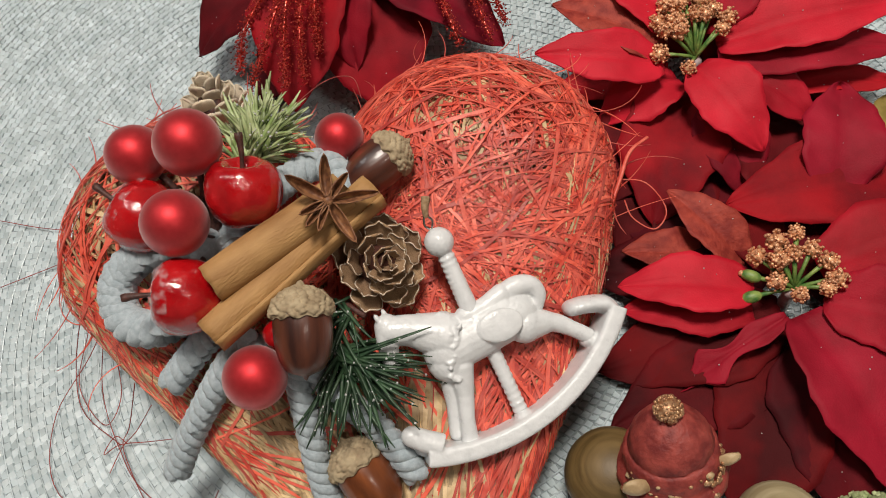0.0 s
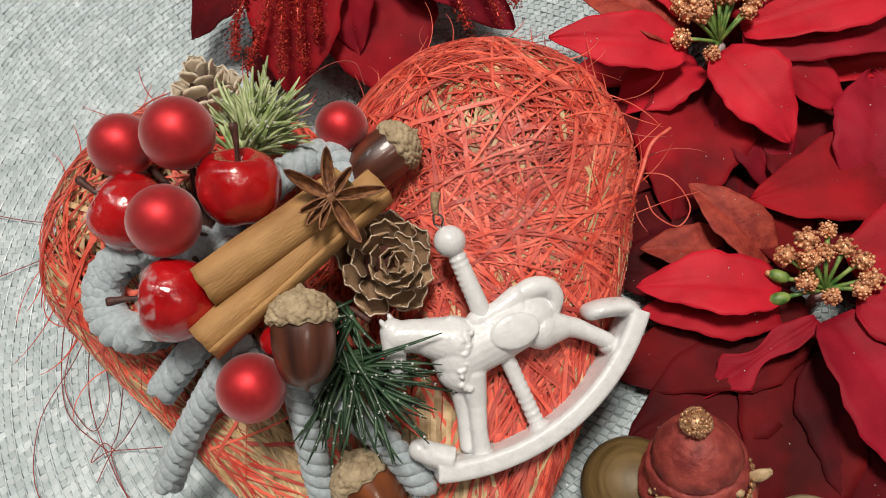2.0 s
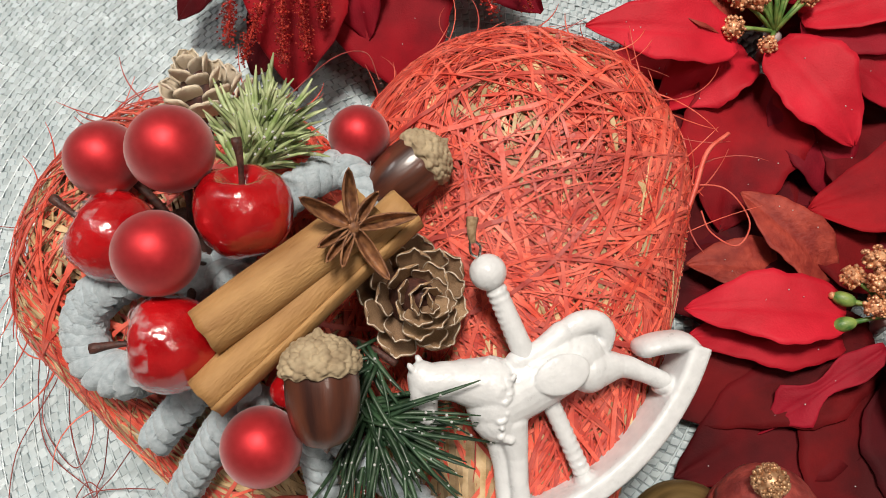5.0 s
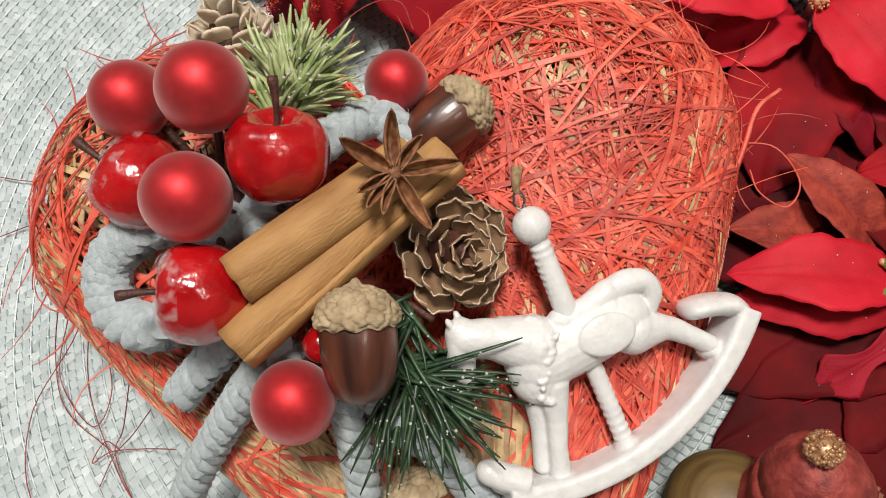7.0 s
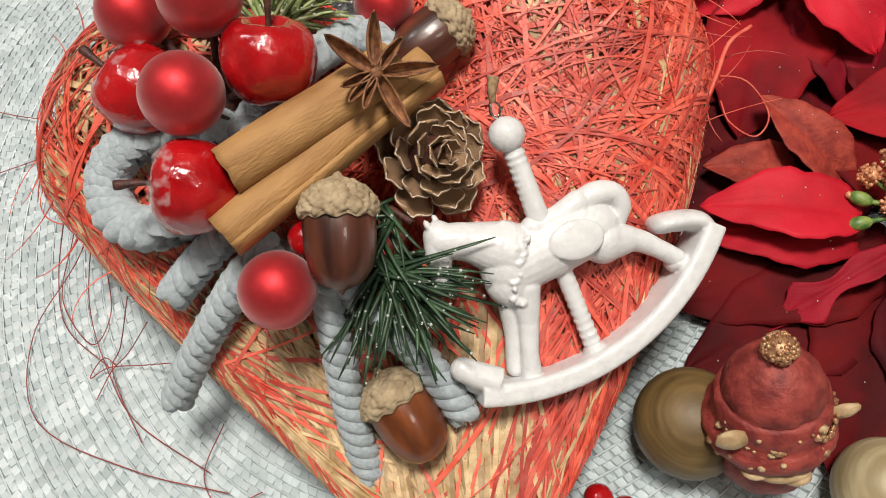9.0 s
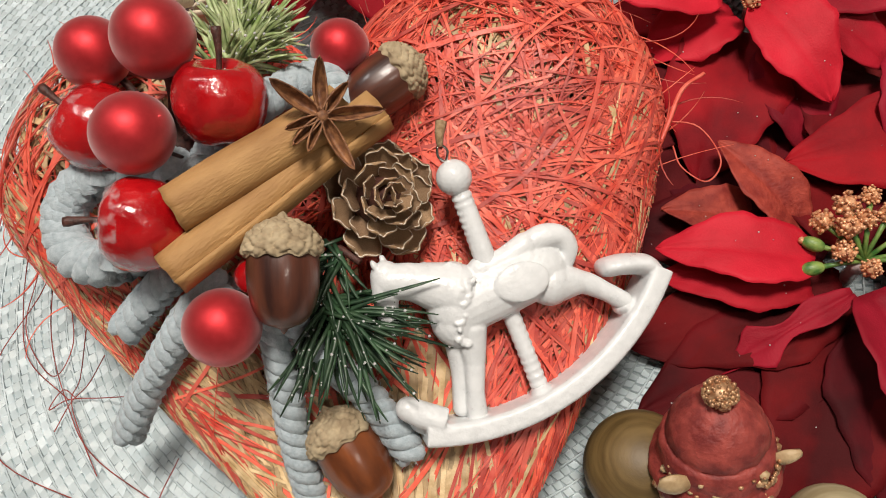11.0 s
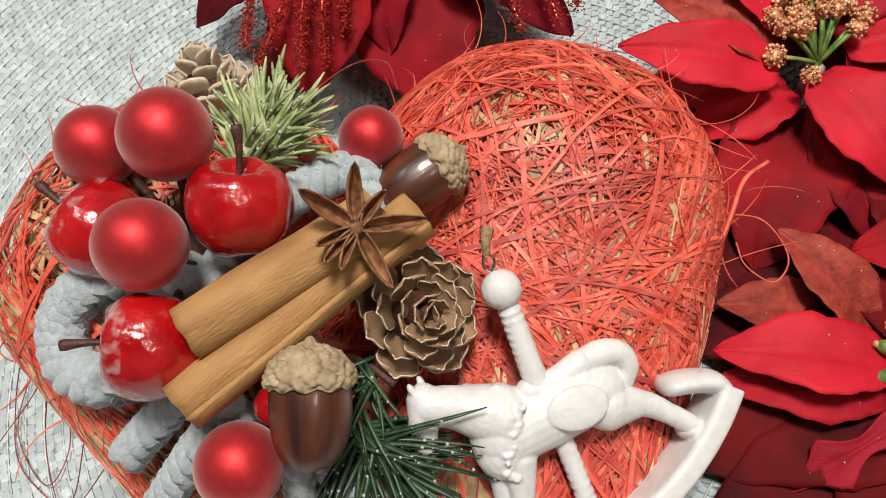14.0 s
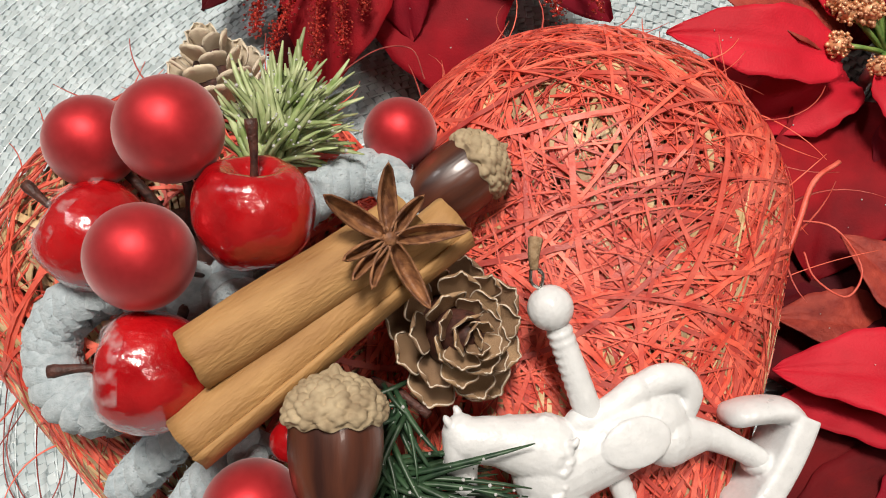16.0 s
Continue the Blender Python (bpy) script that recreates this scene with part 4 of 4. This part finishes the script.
def cluster(parent, centre, spots, greens):
    """Stalks with copper-grained heads round the flower's middle; some buds stay green."""
    o = V(*parent.matrix_world.translation) / MM
    for i, sp in enumerate(spots):
        p0, p1 = (V(*centre) - o) * MM, (V(*sp) - o) * MM
        stalk = part("bud", Build().tube([p0, (p0 + p1) / 2 + V(0, 0, 0.6) * MM, p1], V(0.9, 0.65, 1.0) * MM, 7), GREEN, parent, "green stalk with a copper-grained head" if i not in greens else "unopened green bud")
        if i in greens:
            d = p1 - p0
            part("head", Build().ball((0, 0, 0), V(2.2, 2.2, 3.6) * MM, 10, 14), GREEN, stalk, m=aim(p1, d))
            part("tip", Build().ball((0, 0, 0), V(1.2, 1.2, 1.0) * MM, 6, 8), COPPER, stalk, m=aim(p1 + d / np.linalg.norm(d) * 3.4 * MM, d))
        else:
            part("head", HEADS[i % 2], None, stalk, m=Matrix.Translation(p1) @ Euler((i * 1.3, i * 0.7, i)).to_matrix().to_4x4() @ Matrix.Scale(1.5 + 0.2 * math.sin(i * 2.1), 4))
    part("collar", Build().lathe((V([0.1, -20], [2.6, -20], [2.2, -6], [3.0, -2], [1.5, -0.5], [0.1, 0]) * MM), 14), PLASTIC, parent, "clear plastic stalk collar", m=Matrix.Translation((V(*centre) - o) * MM))


fr = thing("poinsettia", pose(0.113, -0.016, 0.0), "red fabric poinsettia with copper-grained buds on the mat", "poinsettia", "poinsettias")
# The lowest petals carry the shade of those above in their darker colour.
for args in (
    ((101, -13, 19), (55, -6, 19), 11.0, PETAL_BRIGHT, 5, 0.12, 0.5, 0),
    ((101, -18, 12), (56, -13, 12), 10.5, PETAL, 4, 0.1, 0.5, 0),
    ((104, 2, 9), (79, 29, 21), 9.5, PETAL_RUST, 3, 0.25, 0.4, 0),
    ((92, 6, 6), (60, 10, 13), 9.0, PETAL_RUST, 4, 0.2, 0.6, 0),
    ((114, -24, 20), (134, -84, 8), 17.0, PETAL, 8, 0.13, 0.8, -8),
    ((122, -20, 22), (160, -34, 17), 14.0, PETAL, 6, 0.15, 0.8, 10),
    ((124, -8, 20), (176, 4, 22), 15.0, PETAL, 6, 0.15, 0.8, 0),
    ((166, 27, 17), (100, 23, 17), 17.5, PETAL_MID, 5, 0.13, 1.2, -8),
    ((112, -20, 9), (45, -32, 4), 18.0, PETAL_DARK_SHADED, 3, 0.1, 0.8, 0),
    ((114, -28, 7), (46, -53, 3), 18.0, PETAL_DARK_SHADED, 3, 0.1, 0.8, 0),
    ((112, -30, 8), (84, -90, 3), 20.0, PETAL_DARK_SHADED, 4, 0.1, 0.8, 0),
    ((118, -30, 9), (120, -92, 3), 20.0, PETAL_DARK_SHADED, 4, 0.1, 0.8, 0),
    ((108, -4, 5), (46, 8, 3), 17.0, PETAL_DARK_SHADED, 3, 0.1, 0.8, 0),
    ((110, -6, 7), (64, 30, 4), 20.0, PETAL_DARK_SHADED, 4, 0.1, 0.8, 0),
    ((116, -4, 8), (118, 40, 5), 19.0, PETAL_DARK_SHADED, 4, 0.1, 0.8, 0),
    ((122, -10, 8), (180, 30, 5), 22.0, PETAL_DARK_SHADED, 4, 0.1, 0.8, 0),
    ((122, -24, 8), (178, -60, 4), 22.0, PETAL_DARK_SHADED, 4, 0.1, 0.8, 0),
):
    petal(fr, *args)
petal(fr, (109, -24, 20), (70, -43, 6), 4.6, PETAL, 3, 0.2, 0.4, 0, lobes=0.9, seed=3)
cluster(fr, (113, -15, 22), ((102, -4, 27), (109, 0, 29), (116, 2, 30), (119, -5, 31), (108, -7, 30), (113, -6, 31), (124, -9, 29), (126, -15, 27), (122, -18, 27), (100, -9, 22), (99, -16, 20), (113, -19, 26), (107, -13, 25)), (9, 10))

ft = thing("poinsettia", pose(0.097, 0.080, 0.0), "red fabric poinsettia with copper-grained buds behind the heart", "poinsettia", "poinsettias")
for args in (
    ((85, 77, 33), (36, 82, 43), 10.5, PETAL_BRIGHT, 4, 0.15, 0.6, -18),
    ((97, 75, 33), (116, 40, 24), 12.5, PETAL_BRIGHT, 6, 0.12, 0.8, 12),
    ((108, 76, 28), (139, 52, 21), 11.5, PETAL, 6, 0.12, 1.0, 0),
    ((106, 78, 31), (178, 76, 30), 10.5, PETAL, 5, 0.2, 0.8, 12),
    ((106, 84, 34), (180, 90, 40), 12.5, PETAL_BRIGHT, 5, 0.2, 0.8, 10),
    ((102, 90, 34), (130, 130, 44), 14.0, PETAL, 6, 0.2, 0.8, 0),
    ((94, 92, 34), (64, 126, 40), 13.0, PETAL_BRIGHT, 6, 0.2, 0.8, 0),
    ((86, 84, 32), (46, 108, 40), 12.0, PETAL_RUST, 5, 0.2, 0.8, 0),
    ((139, 22, 18), (151, 66, 25), 15.0, PETAL, 6, 0.14, 1.2, 0),
    ((92, 79, 22), (60, 66, 15), 13.0, PETAL_BRIGHT, 5, 0.12, 1.0, 0),
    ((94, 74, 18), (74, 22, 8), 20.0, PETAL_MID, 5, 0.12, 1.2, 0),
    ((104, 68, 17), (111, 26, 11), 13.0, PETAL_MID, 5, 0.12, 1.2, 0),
    ((90, 74, 12), (56, 34, 6), 17.0, PETAL_DARK_SHADED, 5, 0.12, 1.0, 0),
    ((124, 58, 14), (128, 12, 8), 18.0, PETAL_DARK_SHADED, 5, 0.12, 1.0, 0),
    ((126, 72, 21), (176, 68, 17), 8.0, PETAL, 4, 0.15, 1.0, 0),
    ((106, 84, 16), (160, 112, 10), 18.0, PETAL_DARK_SHADED, 6, 0.15, 1.2, 0),
    ((94, 94, 16), (96, 150, 10), 20.0, PETAL_DARK_SHADED, 6, 0.15, 1.2, 0),
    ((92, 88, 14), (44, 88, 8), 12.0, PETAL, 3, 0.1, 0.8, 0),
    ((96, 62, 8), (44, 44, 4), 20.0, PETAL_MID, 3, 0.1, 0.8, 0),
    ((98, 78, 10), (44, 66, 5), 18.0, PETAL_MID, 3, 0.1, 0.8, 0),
    ((92, 58, 6), (62, 4, 3), 20.0, PETAL_DARK_SHADED, 3, 0.1, 0.8, 0),
    ((106, 62, 7), (118, 8, 4), 22.0, PETAL_DARK_SHADED, 3, 0.1, 0.8, 0),
    ((110, 66, 8), (168, 40, 5), 22.0, PETAL_DARK_SHADED, 3, 0.1, 0.8, 0),
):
    petal(ft, *args)
petal(ft, (176, 66, 10), (166, 30, 12), 9.0, OLIVE_LEAF, 3, 0.2, 0.5, 0, "olive-brown leaf", name="leaf")
cluster(ft, (97, 79, 33), ((84, 92, 40), (88, 98, 42), (95, 100, 44), (101, 98, 43), (90, 90, 43), (97, 90, 45), (105, 94, 42), (110, 90, 41), (107, 85, 41), (103, 96, 41), (83, 80, 36), (93, 73, 35), (92, 96, 45), (91, 86, 42), (101, 90, 44), (86, 87, 41)), (9,))

fb = thing("poinsettia", pose(-0.040, 0.150, 0.0), "dark red velvet poinsettia with red glitter sprays", "poinsettia", "poinsettias")
for args in (
    ((-52, 146, 40), (-62, 84, 22), 20.0, PETAL_MID, 7, 0.15, 1.0, 0),
    ((-40, 142, 40), (-36, 100, 24), 13.0, PETAL_MID, 6, 0.15, 0.8, 10),
    ((-36, 146, 32), (-20, 84, 8), 24.0, PETAL_MID, 7, 0.12, 1.0, 0),
    ((-30, 150, 38), (26, 106, 22), 17.0, PETAL_MID, 7, 0.15, 1.0, 0),
    ((-56, 152, 38), (-108, 124, 18), 17.0, PETAL_DARK_SHADED, 7, 0.15, 1.0, 0),
    ((-30, 158, 40), (30, 165, 30), 18.0, PETAL_DARK_SHADED, 7, 0.15, 1.0, 0),
    ((-42, 162, 40), (-40, 215, 30), 20.0, PETAL_DARK_SHADED, 7, 0.15, 1.0, 0),
    ((-54, 160, 40), (-100, 180, 30), 19.0, PETAL_DARK_SHADED, 7, 0.15, 1.0, 0),
    ((-46, 146, 18), (-82, 104, 6), 18.0, PETAL_DARK_SHADED, 5, 0.12, 1.0, 0),
):
    petal(fb, *args)
rg = random.Random(8)
for k, (p0, p1, p2, p3) in enumerate((
    ((-50, 146, 48), (-60, 124, 50), (-68, 104, 44), (-76, 88, 36)), ((-48, 146, 50), (-56, 124, 54), (-60, 104, 48), (-62, 84, 38)),
    ((-46, 146, 50), (-50, 126, 52), (-54, 106, 48), (-54, 86, 38)), ((-52, 148, 48), (-66, 130, 48), (-78, 112, 42), (-82, 98, 34)),
    ((-44, 146, 50), (-46, 128, 52), (-48, 112, 48), (-48, 98, 40)),
    ((-24, 150, 44), (-6, 136, 46), (2, 116, 42), (8, 96, 36)), ((-22, 152, 44), (2, 140, 46), (14, 120, 42), (20, 100, 34)), ((-22, 154, 44), (6, 144, 44), (20, 126, 40), (27, 108, 32)))):
    spray = Build()
    path = smooth_path((V(p0, p1, p2, p3) - V(-40, 150, 0)) * MM, 40)
    spray.tube(path, 0.4 * MM, 6)
    for j in range(800):
        q = path[rg.randrange(6, 40)]
        off = V(rg.gauss(0, 1), rg.gauss(0, 1), rg.gauss(0, 1)) * 1.25 * MM
        spray.ball(q + off, rg.uniform(0.25, 0.55) * MM, 3, 5)
    part("glitter_spray", spray, GLITTER, fb, "drooping spray coated in red glitter")

# ---- figurine, wooden balls, berries ----
fig = Build()
# body, rolled brim, band and dome of the cap
fig.lathe(V([0.1, -18], [8, -18], [10.8, -14], [11.2, -9], [10.2, -6], [11.6, -4], [13.4, -2.2], [13.9, 0], [13.4, 2.0], [12.2, 2.8], [11.7, 3.4], [11.9, 6], [11.4, 9.4], [10.6, 10.2], [10.0, 10.3], [10.4, 11.2], [9.6, 14], [7.6, 17.2], [4.8, 19.6], [2.6, 20.8], [0.1, 21.2]) * MM, 72)
fr_rng = random.Random(77)
for v in fig.v:
    for i in range(len(v)):
        p = Vector(v[i])
        v[i, :2] *= 1 + 0.05 * noise.noise(p * 260) + 0.025 * noise.noise(p * 800)
for k in range(190):
    v = V(fr_rng.gauss(0, 1), fr_rng.gauss(0, 1), fr_rng.gauss(0, 1))
    v /= np.linalg.norm(v)
    fig.ball(V(0, 0, 23.4) * MM + v * V(3.3, 3.3, 2.8) * MM, fr_rng.uniform(0.3, 0.65) * MM, 4, 5, slot=2)
fig.ball(V(0, 0, 23.4) * MM, V(3.2, 3.2, 2.7) * MM, 10, 12, slot=2)
# ears, each a bent leaf with a hollow
for ex, ey, ez, turn in ((-9.6, -7.4, 6.0, 0.5), (11.6, -4.6, 6.6, -0.5)):
    rows = []
    for u in np.linspace(0, 1, 9):
        w = 2.3 * math.sin(math.pi * (0.12 + 0.80 * u)) ** 0.7
        rows.append([V(ex, ey, ez) * MM + V(math.copysign(6.6, ex) * (u - 0.35) * math.cos(turn), -0.6 - 2.4 * math.sin(math.pi * u) * 0.5 + 0.28 * (v * w) ** 2 - 0.8 * u, v * w + 2.0 * u) * MM for v in np.linspace(-1, 1, 7)])
    fig.sheet(rows, 1.3 * MM, slot=1)
# muzzle under the brim, flakes of gold and tan on the band
for x, y, z, rx, rz in ((0.5, -11.0, -4.6, 5.4, 1.5), (3.0, -11.2, -5.8, 3.2, 1.7), (-5.0, -10.2, -3.8, 3.2, 1.2)):
    fig.ball(V(x, y, z) * MM, V(rx, 2.4, rz) * MM, 9, 14, slot=1)
for k in range(34):
    a, h = fr_rng.uniform(-2.9, -0.1), fr_rng.uniform(-2, 8.5)
    r = 13.2 if h < 2.4 else 11.7
    fig.ball(V(r * math.cos(a), r * math.sin(a), h) * MM, V(1.2, 1.0, 0.8) * fr_rng.uniform(0.4, 1.2) * MM, 4, 6, slot=2 if k % 2 else 1)
for k in range(60):
    a, h = fr_rng.gauss(-0.65, 0.16), fr_rng.gauss(3.5, 2.4)
    fig.ball(V(12.6 * math.cos(a), 12.6 * math.sin(a), h) * MM, fr_rng.uniform(0.3, 0.7) * MM, 4, 5, slot=2)
single("figurine", fig, [FIGURE_RED, FIGURE_TAN, GOLD], aim(V(59.5, -72, 29) * MM, (-0.10, 0.40, 0.91)) @ Matrix.Scale(1.2, 4), "small painted clay figurine with a red cap and gold pompom", "figurine")
ball_prof = [(15.5 * math.cos(a), 13.5 * math.sin(a) + 13.5) for a in np.linspace(-1.5, 1.5, 22)]
single("wooden_ball", Build().lathe(V(*ball_prof) * MM, 36), TURNED_WOOD, pose(0.043, -0.070, 0), "turned olive-brown wooden ball beside the figurine", "ball")
single("wooden_ball", Build().lathe(V(*ball_prof) * MM * 0.9, 36), PALE_WOOD, pose(0.092, -0.090, 0), "pale striped turned wooden ball", "ball")
moss = Build()
mrng = random.Random(5)
for k in range(500):
    a, f = mrng.uniform(0, 6.3), math.sqrt(mrng.random())
    moss.ball(V(14 * f * math.cos(a), 9 * f * math.sin(a), 9 * (1 - f * f) + mrng.uniform(0, 2)) * MM, mrng.uniform(0.6, 1.6) * MM, 4, 5)
single("moss_clump", moss, NEEDLE_PALE, pose(0.122, -0.088, 0.0005), "small clump of green moss", "moss", kind="stuff")
berry = single("berry", Build().ball((0, 0, 4 * MM), 4.2 * MM, 14, 18), APPLE_RED, pose(0.0165, -0.0885, 0.004), "small glossy red berry", "berry", "red berries")
copy_thing(berry, pose(-0.0525, -0.0330, 0.0680))
for x, y in ((0.0235, -0.092), (0.010, -0.094)):
    copy_thing(berry, pose(x, y, 0.003))
